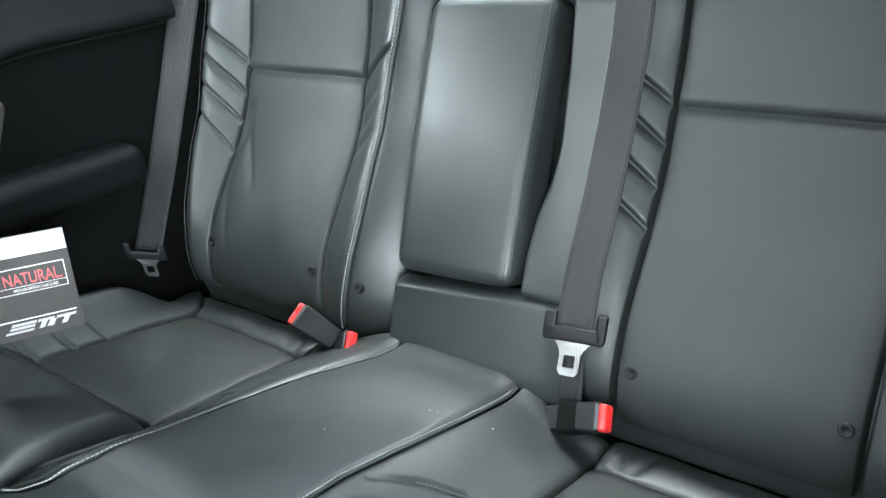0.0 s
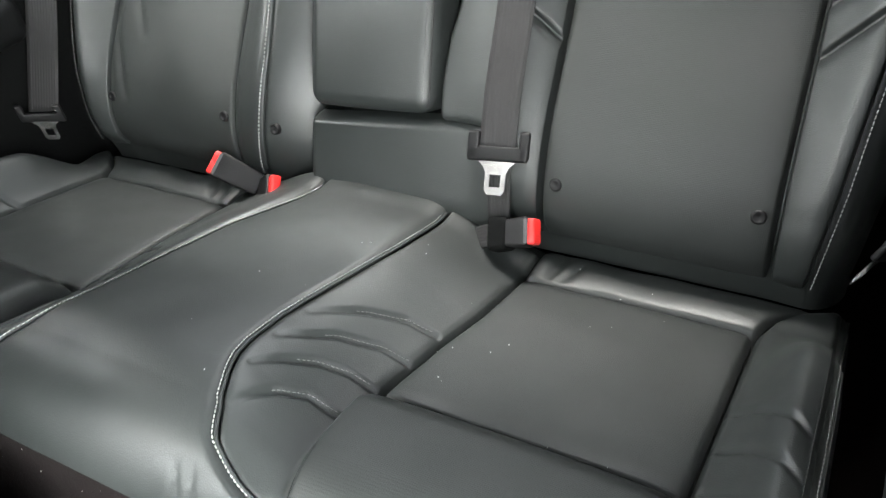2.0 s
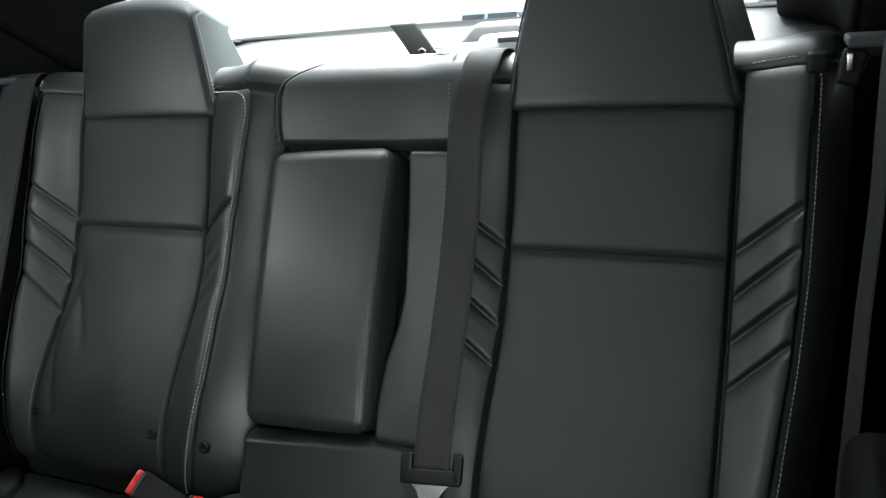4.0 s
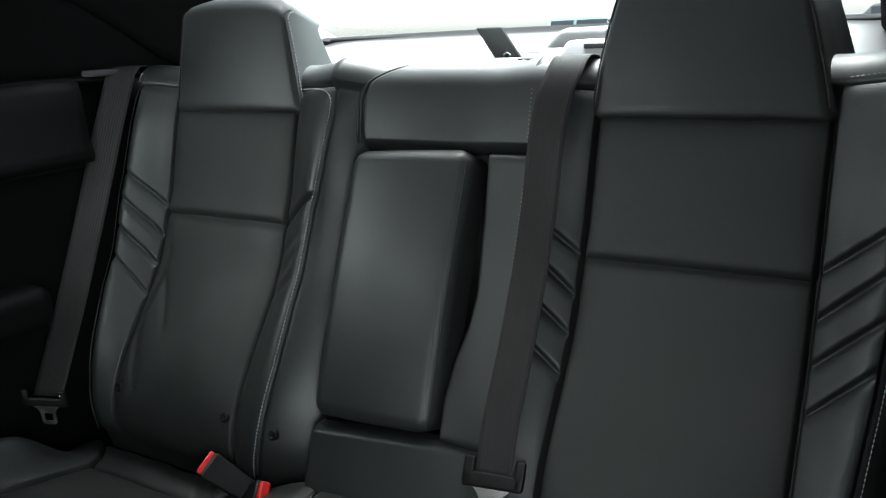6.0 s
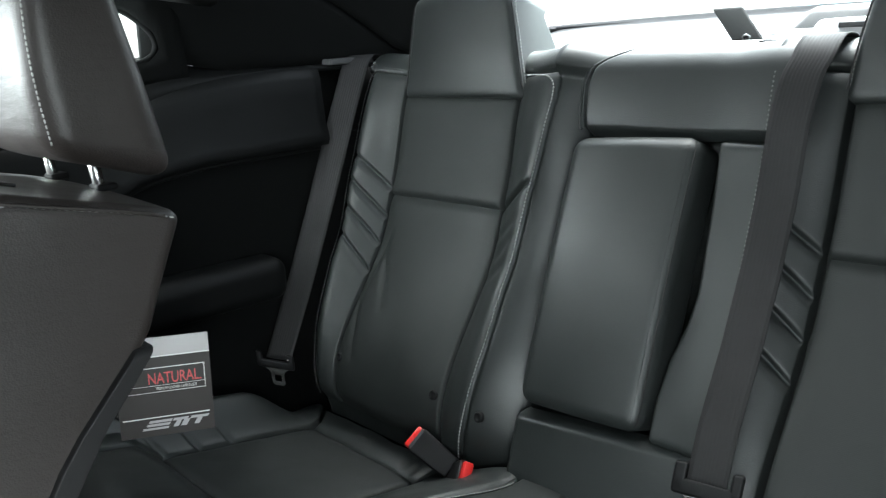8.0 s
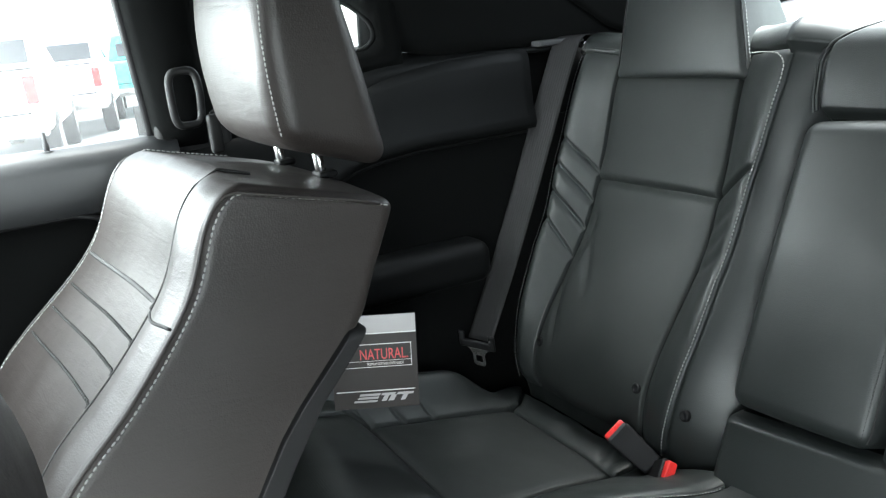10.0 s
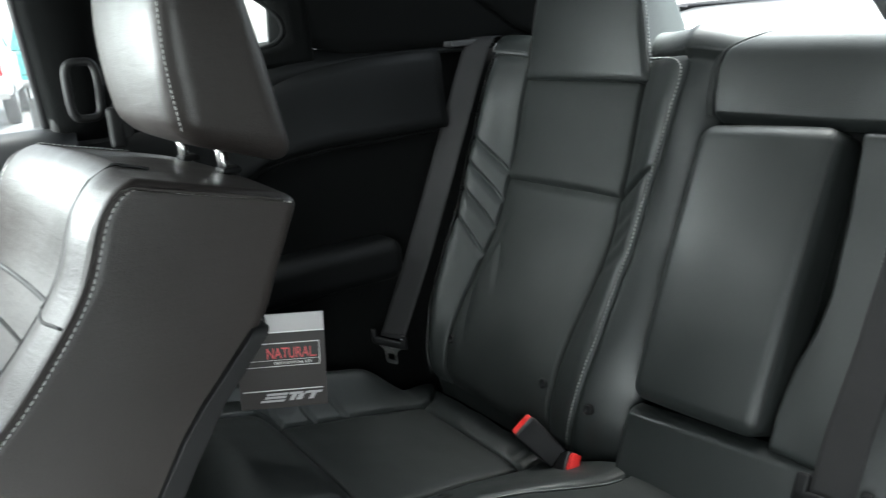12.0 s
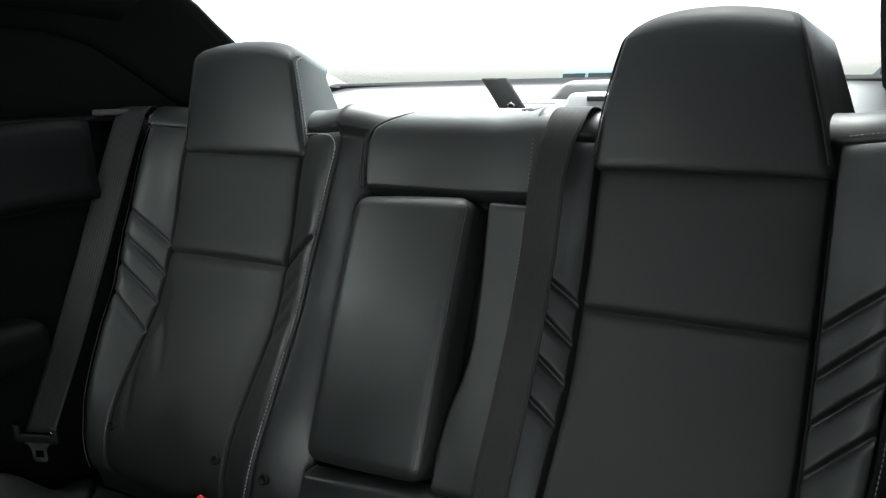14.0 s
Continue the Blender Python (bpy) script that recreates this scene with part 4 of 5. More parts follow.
# carpeted riser under the front of the bench
gx, gt = np.meshgrid(np.linspace(-0.68, 0.72, 60), np.linspace(0, 1, 16))
foot = cu(gx, 0.512, rise(np.abs(gx), 0.512) - 0.016)
riser = np.stack([gx, foot[..., 1] - 0.10 * gt ** 1.3, foot[..., 2] * (1 - gt) + (FLOOR_Z + 0.004) * gt], -1)
tagged(sheet("trim", riser, CARPET, thick=0.008), "brown-black carpet covering the step under the bench", "carpet", kind="structure")


# ---------------------------------------------------------------- belts and buckles
def strap(path, across, width=0.047, thick=0.0014):
    """Webbing along a path; across: the direction over its width at each point."""
    pts = [Vector(p) for p in path]
    dirs = [Vector(a).normalized() for a in across]
    n = 9
    rows, uv, run = [], [], 0.0
    for i, (p, a) in enumerate(zip(pts, dirs)):
        run += (p - pts[i - 1]).length if i else 0
        rows.append([p + a * (width * (k / (n - 1) - 0.5)) for k in range(n)])
        uv.append([(width * k / (n - 1), run) for k in range(n)])
    return np.array(rows), np.array(uv)


def smooth_path(points, n):
    pts = np.array(points, float)
    run = np.r_[0, np.cumsum(np.linalg.norm(np.diff(pts, axis=0), axis=1))]
    want = np.linspace(0, run[-1], n)
    out = np.stack([np.interp(want, run, pts[:, k]) for k in range(3)], 1)
    for _ in range(3):
        out[1:-1] = (out[:-2] + 2 * out[1:-1] + out[2:]) / 4
    return out


def webbing(parent, points, across0, across1, n=60, name="webbing", label="", width=0.053):
    path = smooth_path(points, n)
    a0, a1 = Vector(across0), Vector(across1)
    rows, uv = strap(path, [a0.lerp(a1, i / (n - 1)) for i in range(n)], width)
    return sheet(name, rows, WEBBING, parent, label, uv, thick=0.0016)


def tongue(parent, centre, across, along, scale=1.0):
    """Belt tongue: black moulded holder with a slot, screw and a bright steel blade. along points to the blade's tip."""
    a, l = Vector(across).normalized(), Vector(along).normalized()
    n = a.cross(l).normalized()
    m = Matrix.Translation(centre) @ Matrix((a, l, n)).transposed().to_4x4() @ Matrix.Diagonal((scale, scale, scale, 1))
    part("tongue_holder", moved(joined(
        moved(rbox(0.042, 0.0100, 0.0042, 0.0040, 4), Matrix.Translation((0, 0.002, 0))),
        moved(rbox(0.0085, 0.0185, 0.0042, 0.0040, 4), Matrix.Translation((-0.0345, -0.0085, 0))),
        moved(rbox(0.0070, 0.0185, 0.0042, 0.0040, 4), Matrix.Translation((0.0360, -0.0085, 0)))), m), HARD, parent, "black plastic tongue holder")
    blade = bmesh.new()
    outline = [(-0.028, 0.010), (-0.0185, 0.0185), (-0.0145, 0.027), (-0.0145, 0.0495), (-0.010, 0.0555), (0.010, 0.0555), (0.0145, 0.0495), (0.0145, 0.027), (0.0185, 0.0185), (0.028, 0.010)]
    hole = [(-0.0078, 0.029), (-0.0078, 0.045), (0.0078, 0.045), (0.0078, 0.029)]
    for z in (0.0012, -0.0012):
        o = [blade.verts.new((x, y, z)) for x, y in outline]
        h = [blade.verts.new((x, y, z)) for x, y in hole]
        idx = [0, 0, 0, 1, 1, 2, 2, 3, 3, 3]
        for k in range(9):
            q = [o[k], o[k + 1], h[idx[k + 1]], h[idx[k]]]
            q = list(dict.fromkeys(q))
            blade.faces.new(q if z > 0 else q[::-1])
        q = [o[9], o[0], h[0], h[3]]
        blade.faces.new(q if z > 0 else q[::-1])
    vs = list(blade.verts)
    half = len(vs) // 2
    for k in range(10):
        blade.faces.new((vs[k], vs[half + k], vs[half + (k + 1) % 10], vs[(k + 1) % 10]))
    for k in range(4):
        blade.faces.new((vs[10 + k], vs[10 + (k + 1) % 4], vs[half + 10 + (k + 1) % 4], vs[half + 10 + k]))
    part("steel_blade", moved(blade, m), CHROME, parent, "bright steel tongue with a square hole", smooth=False)
    screw = moved(tube([(0, 0, 0.003), (0, 0, 0.0055), (0, 0, 0.006)], 0.004, 12), m @ Matrix.Translation((-0.030, -0.014, 0)))
    part("screw", screw, CHROME, parent, "small bright screw")


belt = thing("seat_belt", "charcoal centre seat belt hanging unbuckled over the backrest", "seat belt", "rear seat belts", at=(0.20, 0.05, 0.36))
over = table([(0.13, 0.213), (0.20, 0.210), (0.40, 0.2105), (0.60, 0.212), (0.66, 0.220), (0.70, 0.227)])
face = [(float(over(s)), s, max(float(relief(0.215, min(s, 0.68))), float(centre_d(0.22, s)) if s > 0.5 else 0) + 0.008) for s in (0.66, 0.60, 0.50, 0.40, 0.30, 0.20, 0.150)]
base = face[0][2] - 0.002
crown = [tuple(bk(0.228, 0.671 + 0.053 * math.sin(t) + b * math.cos(t), base - 0.048 + 0.053 * math.cos(t) - 0.005 * (b > 0) - b * math.sin(t) - 0.005)[()]) for t, b in [(1.33, 0.02), (1.1, 0), (0.75, 0), (0.4, 0), (0.1, 0)]]
points = [tuple(bk(0.229, 0.70, -0.045)[()]), tuple(bk(0.229, 0.715, -0.030)[()])] + crown + [tuple(bk(x, s, d)[()]) for x, s, d in face] + [tuple(bk(0.213, 0.125, 0.070)[()])]
webbing(belt, points, (1, 0.05, 0), (1, 0, 0.06), 90, label="ribbed charcoal webbing")
tongue(belt, bk(0.2130, 0.119, 0.069), XA + 0.10 * BU, -BU + 0.03 * BN, 1.06)
low = [tuple(bk(x, s, d)[()]) for x, s, d in ((0.214, 0.118, 0.066), (0.215, 0.085, 0.0635), (0.217, 0.045, 0.0615), (0.219, 0.01, 0.056), (0.221, -0.03, 0.040))]
webbing(belt, low, (1, 0, 0), (1, 0, 0), 20, "return_webbing", "dark lower run of webbing", 0.034)

left_belt = thing("seat_belt", "charcoal outer seat belt running down beside the backrest", "seat belt", "rear seat belts", at=(-0.67, -0.04, 0.39))
webbing(left_belt, [(-0.70, 0.30, 0.966), (-0.688, 0.262, 0.980), (-0.674, 0.230, 0.972), (-0.667, 0.181, 0.88), (-0.666, 0.10, 0.698), (-0.665, 0.031, 0.551), (-0.664, -0.043, 0.405)], (0.60, 0.80, 0.0), (0.80, 0.50, -0.1), 60, label="ribbed charcoal webbing")
tongue(left_belt, (-0.660, -0.052, 0.400), (-0.58, -0.76, 0.28), (0.0, 0.05, -1), 0.86)

right_belt = thing("seat_belt", "charcoal outer seat belt running down beside the wide backrest", "seat belt", "rear seat belts", at=(0.70, 0.02, 0.39))
webbing(right_belt, [(0.735, 0.22, 0.972), (0.722, 0.10, 0.985), (0.713, 0.06, 0.975), (0.712, 0.05, 0.905), (0.713, 0.05, 0.825), (0.709, 0.05, 0.705), (0.707, 0.05, 0.573), (0.704, 0.04, 0.449), (0.690, 0.02, 0.408)], (0.09, -0.995, 0), (0.24, -0.9, 0.2), 70, label="ribbed charcoal webbing")
tongue(right_belt, (0.683, 0.012, 0.398), (0.15, 0.80, -0.58), (-0.44, -0.10, -0.85), 0.95)
guide = thing("belt_guide", "black plastic belt guide on the seat shoulder", "belt guide", "belt guides", at=(0.682, 0.24, 0.94))
part("bracket", moved(rbox(0.013, 0.008, 0.020, 0.005, 3), Matrix.Translation((0.689, 0.20, 0.940)) @ Matrix.Rotation(radians(12), 4, "Y")), HARD, guide)
part("clip", moved(rbox(0.0035, 0.002, 0.010, 0.0015, 2), Matrix.Translation((0.6865, 0.1905, 0.946))), CHROME, guide, "bright steel clip")
part("base", moved(rbox(0.012, 0.02, 0.012, 0.005, 2), Matrix.Translation((0.655, 0.225, 0.945))), HARD, guide)
guide = thing("belt_guide", "small black belt guide with a bright clip on the seat shoulder", "belt guide", "belt guides", at=(-0.66, 0.262, 0.94))
part("bracket", moved(rbox(0.006, 0.012, 0.009, 0.003, 2), Matrix.Translation((-0.662, 0.268, 0.948))), HARD, guide)
part("clip", moved(rbox(0.002, 0.007, 0.009, 0.001, 2), Matrix.Translation((-0.654, 0.258, 0.952)) @ Matrix.Rotation(radians(-35), 4, "X")), CHROME, guide, "bright steel clip")


def buckle(label, at, axis, face_up, length=0.062, width=0.048, thick=0.024, boot=False):
    """A belt buckle: black shell with a red button set in its end."""
    ob = thing("belt_buckle", label, "belt buckle", "rear belt buckles", at=at)
    l = Vector(axis).normalized()
    n = (Vector(face_up) - l * Vector(face_up).dot(l)).normalized()
    w = n.cross(l)
    m = Matrix.Translation(at) @ Matrix((l, w, n)).transposed().to_4x4()

    def shape(g):
        g = g.copy()
        k = (g[..., 0] / (length / 2) + 1) / 2
        g[..., 1] *= 0.82 + 0.18 * k
        g[..., 2] *= 0.8 + 0.2 * k
        return g

    part("shell", moved(rbox(length / 2, width / 2, thick / 2, 0.0045, 3, shape, 3), m), HARD, ob, "black plastic buckle shell")
    part("red_button", moved(rbox(0.010, width / 2 - 0.003, thick / 2 - 0.0025, 0.004, 3), m @ Matrix.Translation((length / 2 + 0.001, 0, -0.001))), RED, ob, "red release button")
    part("slot_lip", moved(rbox(0.003, width / 2 - 0.004, 0.0012, 0.001, 1), m @ Matrix.Translation((length / 2 - 0.001, 0, thick / 2 - 0.0012))), DARK_GREY, ob, "grey slot lip")
    if boot:
        part("boot", moved(rbox(length * 0.30, width / 2 + 0.003, thick / 2 + 0.004, 0.008, 4, lambda g: np.stack([g[..., 0], g[..., 1] * (0.98 - 3.0 * g[..., 0]), g[..., 2] * (0.95 + 4.0 * g[..., 0])], -1)), m @ Matrix.Translation((-length * 0.34, 0, -0.003))), CLOTH, ob, "limp black cloth pocket round the buckle")
    stalk = [m @ Vector(p) for p in ((-length / 2 + 0.004, 0, 0), (-length / 2 - 0.02, 0, -0.004), (-length / 2 - 0.045, 0, -0.02))]
    rows, uv = strap(smooth_path([tuple(p) for p in stalk], 10), [w] * 10, 0.032)
    sheet("stalk", rows, WEBBING, ob, "short black stalk webbing", uv, thick=0.0025)
    return ob


buckle("black belt buckle with a red button leaning on the bench", (0.250, -0.024, 0.344), (0.953, 0.02, 0.302), (-0.17, -0.67, 0.581), 0.056, 0.041, 0.025, True)
buckle("black belt buckle tipped towards the door with its red button edge-on", (-0.252, -0.012, 0.331), (-0.78, -0.22, 0.50), (0.35, -0.62, 0.65), 0.078, 0.046, 0.024)
buckle("black belt buckle standing up with its red button to the front", (-0.206, -0.008, 0.309), (0.853, -0.172, 0.493), (-0.419, -0.657, 0.496), 0.056, 0.042, 0.022)

# ---------------------------------------------------------------- parcel shelf fittings
anchor = thing("tether_anchor", "open black tether anchor lid on the parcel shelf", "anchor cover", "tether anchors", at=(0.0, 0.51, 0.965))
part("bezel", joined(moved(rbox(0.058, 0.006, 0.004, 0.003, 2), Matrix.Translation((0.0, 0.462, 0.962))), moved(rbox(0.058, 0.006, 0.004, 0.003, 2), Matrix.Translation((0.03, 0.545, 0.972))),
                     moved(rbox(0.006, 0.045, 0.004, 0.003, 2), Matrix.Translation((-0.045, 0.503, 0.967))), moved(rbox(0.006, 0.045, 0.004, 0.003, 2), Matrix.Translation((0.075, 0.503, 0.967)))), GREY_PLASTIC, anchor, "pale grey bezel")
part("well", moved(rbox(0.05, 0.04, 0.003, 0.002, 1), Matrix.Translation((0.015, 0.503, 0.9635))), HARD, anchor)
part("lid", moved(rbox(0.026, 0.004, 0.027, 0.003, 2), Matrix.Translation((0.004, 0.50, 0.992)) @ Matrix(((1, 0, -0.85, 0), (0, 1, 0.3, 0), (0, 0, 1, 0), (0, 0, 0, 1)))), CLOTH, anchor, "black hinged lid standing open")
part("hook", tube([(0.02, 0.49, 0.964), (0.018, 0.49, 0.972), (0.024, 0.49, 0.975), (0.03, 0.49, 0.972), (0.03, 0.49, 0.964)], 0.0018, 6), DARK_GREY, anchor)
anchor = thing("tether_anchor", "closed pale grey tether anchor cover with a dark slot", "anchor cover", "tether anchors", at=(0.18, 0.52, 0.965))


def cover_shape(g):
    g = g.copy()
    g[..., 0] *= 1 + 0.25 * (0.012 - g[..., 2]) / 0.024
    return g


def anchor_cover(anchor, x):
    part("cover", moved(rbox(0.062, 0.05, 0.014, 0.006, 3, cover_shape), Matrix.Translation((x, 0.52, 0.978))), GREY_PLASTIC, anchor, "pale grey cover")
    part("slot", moved(rbox(0.028, 0.004, 0.0045, 0.002, 2), Matrix.Translation((x - 0.002, 0.469, 0.983))), HARD, anchor, "dark finger slot")


anchor_cover(anchor, 0.205)
anchor = thing("tether_anchor", "flat pale grey tether anchor cover behind the narrow seat", "anchor cover", "tether anchors", at=(-0.31, 0.52, 0.962))
part("cover", moved(rbox(0.062, 0.05, 0.006, 0.004, 3, cover_shape), Matrix.Translation((-0.31, 0.52, 0.963))), GREY_PLASTIC, anchor, "pale grey cover")
mount = thing("brake_light_mount", "dark grey ramp moulding on the parcel shelf", "shelf moulding", at=(0.18, 0.70, 0.975))


def ramp_shape(g):
    g = g.copy()
    g[..., 0] *= 1.0 + 0.5 * (0.03 - g[..., 2]) / 0.06
    return g


part("ramp", moved(rbox(0.13, 0.10, 0.022, 0.012, 3, ramp_shape), Matrix.Translation((0.22, 0.70, 0.990))), SHELF, mount)

# ---------------------------------------------------------------- front passenger seat
SX = -0.38
def smooth_table(rows, span=0.05):
    xs_, ys_ = zip(*rows)
    g = np.linspace(xs_[0], xs_[-1], 240)
    v = np.interp(g, xs_, ys_)
    k = max(3, int(span / (g[1] - g[0])))
    pad = np.r_[2 * v[0] - v[1:k + 1][::-1], v, 2 * v[-1] - v[-k - 1:-1][::-1]]
    w = np.hanning(2 * k + 1)
    v = np.convolve(pad, w / w.sum(), "valid")
    return lambda t: np.interp(t, g, v)


near_y = smooth_table([(0.30, -0.86), (0.45, -0.865), (0.55, -0.855), (0.636, -0.809), (0.667, -0.769), (0.697, -0.739), (0.738, -0.704), (0.784, -0.666), (0.824, -0.650), (0.862, -0.637), (0.882, -0.622), (0.90, -0.59)])
far_y = smooth_table([(0.30, -0.90), (0.45, -0.91), (0.55, -0.90), (0.611, -0.876), (0.673, -0.813), (0.727, -0.747), (0.778, -0.702), (0.834, -0.680), (0.873, -0.660), (0.898, -0.627), (0.91, -0.60)])
rear_y = table([(0.30, -0.72), (0.561, -0.610), (0.600, -0.583), (0.652, -0.548), (0.687, -0.511), (0.707, -0.496), (0.728, -0.481), (0.749, -0.472), (0.78, -0.458), (0.838, -0.430), (0.90, -0.420)])
seat = thing("front_seat", "black leather front passenger seat with pleated face and pale stitching", "car seat", at=(SX, -0.70, 0.06))


def top_z(w):
    return 0.842 + 0.052 * w ** 0.8


def seat_map(x, w, v):
    """Front backrest: across from its middle, from its rear (0) to its front (1), up from its foot (0) to its top (1)."""
    x, w, v = np.broadcast_arrays(np.asarray(x, float), np.asarray(w, float), np.asarray(v, float))
    z = 0.32 + (top_z(np.clip(w, 0, 1)) - 0.32) * v
    k = np.clip((x + 0.24) / 0.48, 0, 1)
    face = far_y(z) * (1 - k) + near_y(z) * k
    face = face + ease((w - 0.4) / 0.6) * (0.010 * ease((x + 0.24) / 0.30) * (1 - ease((x - 0.12) / 0.04)) - 0.008 * np.exp(-((x - 0.19) / 0.03) ** 2))
    y = rear_y(z) + (face - rear_y(z)) * w
    return np.stack([SX + x * (1 - 0.04 * v), y, z + 0.006 * (1 - (x / 0.24) ** 2) * ease((v - 0.85) / 0.15)], -1)


def seat_shape(g):
    return seat_map(g[..., 0], 0.5 - g[..., 1] / 0.16, (g[..., 2] + 0.26) / 0.52)


part("backrest", rbox(0.240, 0.08, 0.26, 0.013, 5, seat_shape, 70), LEATHER_FRONT, seat, "black leather backrest with tall side bolsters")
for side in (-1, 1):
    edge = [seat_map(side * 0.2398, 0.952, v)[()] for v in np.linspace(0.2, 0.962, 120)] + [seat_map(side * 0.2398, w, v)[()] for w, v in ((0.947, 0.974), (0.93, 0.983))] + [seat_map(side * 0.2398, w, 0.986)[()] for w in np.linspace(0.90, 0.05, 40)]
    part("stitching", stitches(edge, 0.007, 0.0050, 0.0011), THREAD, seat, "pale stitching along the bolster edge")
    part("edge_piping", tube([p + np.array([-side * 0.0008, -0.007, 0.003]) for p in resample(edge, 0.012)], 0.0025, 6), LEATHER_FRONT, seat)
far_edge = [seat_map(-0.222, 1.004, v)[()] for v in np.linspace(0.25, 0.95, 120)] + [seat_map(-0.222, w, 1.003)[()] for w in np.linspace(0.93, 0.3, 30)]
part("stitching", stitches(far_edge, 0.007, 0.0050, 0.0010), THREAD, seat, "pale stitching along the far bolster")
for v in (0.771,):
    part("seam", tube([seat_map(x, 1.003, v)[()] for x in np.linspace(-0.205, 0.145, 40)], 0.0030, 6), THREAD_DARK, seat, "dark seam across the backrest")
for v in (0.708, 0.661, 0.611):
    part("pleat_stitching", stitches([seat_map(x, 1.007, v)[()] for x in np.linspace(-0.20, 0.140, 60)], 0.0080, 0.0044, 0.0023), THREAD_DARK, seat, "dark stitched pleat line")
part("bolster_seam", tube([seat_map(x, 1.003, 0.768 + 0.03 * (x - 0.145))[()] for x in np.linspace(0.148, 0.232, 14)], 0.0018, 6), THREAD_DARK, seat, "short dark seam across the bolster")
for side in (1,):
    part("panel_seam", tube([seat_map(side * 0.145, 1.002, v)[()] for v in np.linspace(0.3, 0.975, 60)] + [seat_map(0.145, w, 1.002)[()] for w in np.linspace(0.95, 0.70, 12)], 0.002, 6), THREAD_DARK, seat)


def shell_shape(g):
    w, v = 0.5 - g[..., 1] / 0.16, (g[..., 2] + 0.26) / 0.52
    z = 0.30 + (0.712 - 0.30) * v
    seam = np.interp(z, [0.30, 0.548, 0.626, 0.712], [-0.765, -0.642, -0.592, -0.508])
    y = (rear_y(z) + 0.006) + (seam - rear_y(z) - 0.006) * w
    return np.stack([SX + g[..., 0] * 1.0, y, z], -1)


part("back_shell", rbox(0.243, 0.08, 0.26, 0.010, 3, shell_shape, 12), PLASTIC, seat, "black moulded back shell")


def head_shape(g):
    v = (g[..., 2] + 0.115) / 0.23
    w = 0.5 - g[..., 1] / 0.13
    rear, front = -0.382 - 0.055 * v, -0.523 + 0.004 * v - 0.012 * np.sin(v * math.pi)
    x = g[..., 0] * (0.93 + 0.10 * np.sin(np.clip(v, 0, 1) * math.pi * 0.75))
    y = rear + (front - rear) * w - 0.006 * (1 - (g[..., 0] / 0.14) ** 2) * w
    return np.stack([SX + 0.008 + x, y, 0.860 + 0.252 * v + 0.048 * w * (1 - v) + 0.024 * w * v + 0.0 * x], -1)


headrest = part("headrest", rbox(0.145, 0.065, 0.115, 0.030, 6, head_shape, 10), LEATHER_FRONT, seat, "padded unseen black leather headrest added to block light")
for side in (-1, 1):
    line = [head_shape(np.array([side * 0.1400, -0.0585, z]))[()] for z in np.linspace(-0.10, 0.10, 50)]
    part("stitching", stitches(line, 0.006, 0.0044, 0.0009), THREAD, headrest, "pale stitching on the headrest edge")
for x in (-0.066, 0.088):
    part("headrest_post", tube([(SX + x, -0.456, 0.82), (SX + x, -0.460, 0.87), (SX + x, -0.464, 0.92)], 0.0066, 14), CHROME, seat, "bright steel headrest post")
    part("post_collar", moved(rbox(0.014, 0.012, 0.004, 0.003, 2), Matrix.Translation((SX + x, -0.455, 0.862))), HARD, seat)
part("seat_cushion", moved(rbox(0.250, 0.28, 0.075, 0.035, 5), Matrix.Translation((SX, -0.98, 0.34)) @ Matrix.Rotation(radians(-8), 4, "X")), LEATHER_FRONT, seat, "black leather seat cushion")
part("seat_base", moved(rbox(0.22, 0.24, 0.09, 0.02, 3), Matrix.Translation((SX, -0.95, 0.17))), PLASTIC, seat, "black plastic seat base")
guide = [(-0.606 - 0.008 * (w - 0.5), -0.540 + 0.021 * math.copysign(abs(math.cos(a)) ** 0.5, math.cos(a)), 0.957 + 0.040 * math.copysign(abs(math.sin(a)) ** 0.5, math.sin(a)))
         for w, a in ((k / 40, 2 * math.pi * k / 40) for k in range(40))]
part("belt_guide", tube(guide, 0.0060, 8, True), PLASTIC, seat, "black belt guide loop at the shoulder")
part("guide_foot", moved(rbox(0.008, 0.010, 0.030, 0.006, 2), Matrix.Translation((-0.596, -0.508, 0.900))), PLASTIC, seat)

# driver's seat tipped forward, its unseen front end and headrest added to shade the right seat, and the console between
# the seats
driver = thing("front_seat", "black leather driver's seat tipped forward", "car seat", at=(0.38, -1.1, 0.06))


def fold_shape(g):
    v, w = (g[..., 1] + 0.30) / 0.60, (g[..., 2] + 0.08) / 0.16
    z = 0.52 + 0.30 * w + 0.02 * np.sin(v * 3) + 0.035 * (1 - (g[..., 0] / 0.24) ** 2) * w
    # the 0.27 term lifts the unseen front end against windscreen light
    return np.stack([0.335 + g[..., 0], -1.40 + 0.60 * v - 0.03 * (1 - w), z + 0.03 * v + 0.27 * (1 - v) ** 0.8], -1)


part("backrest", rbox(0.235, 0.30, 0.08, 0.05, 6, fold_shape, 8), LEATHER_FRONT, driver, "folded black leather backrest, unseen front end raised to block light")
part("stitching", stitches([fold_shape(np.array([-0.22, y, 0.068]))[()] for y in np.linspace(-0.25, 0.26, 60)], 0.007, 0.0048, 0.0009), THREAD, driver, "pale stitching")
part("headrest", moved(rbox(0.13, 0.06, 0.10, 0.03, 5), Matrix.Translation((0.335, -1.32, 1.08)) @ Matrix.Rotation(radians(40), 4, "X")), LEATHER_FRONT, driver, "unseen black leather headrest added to block light")
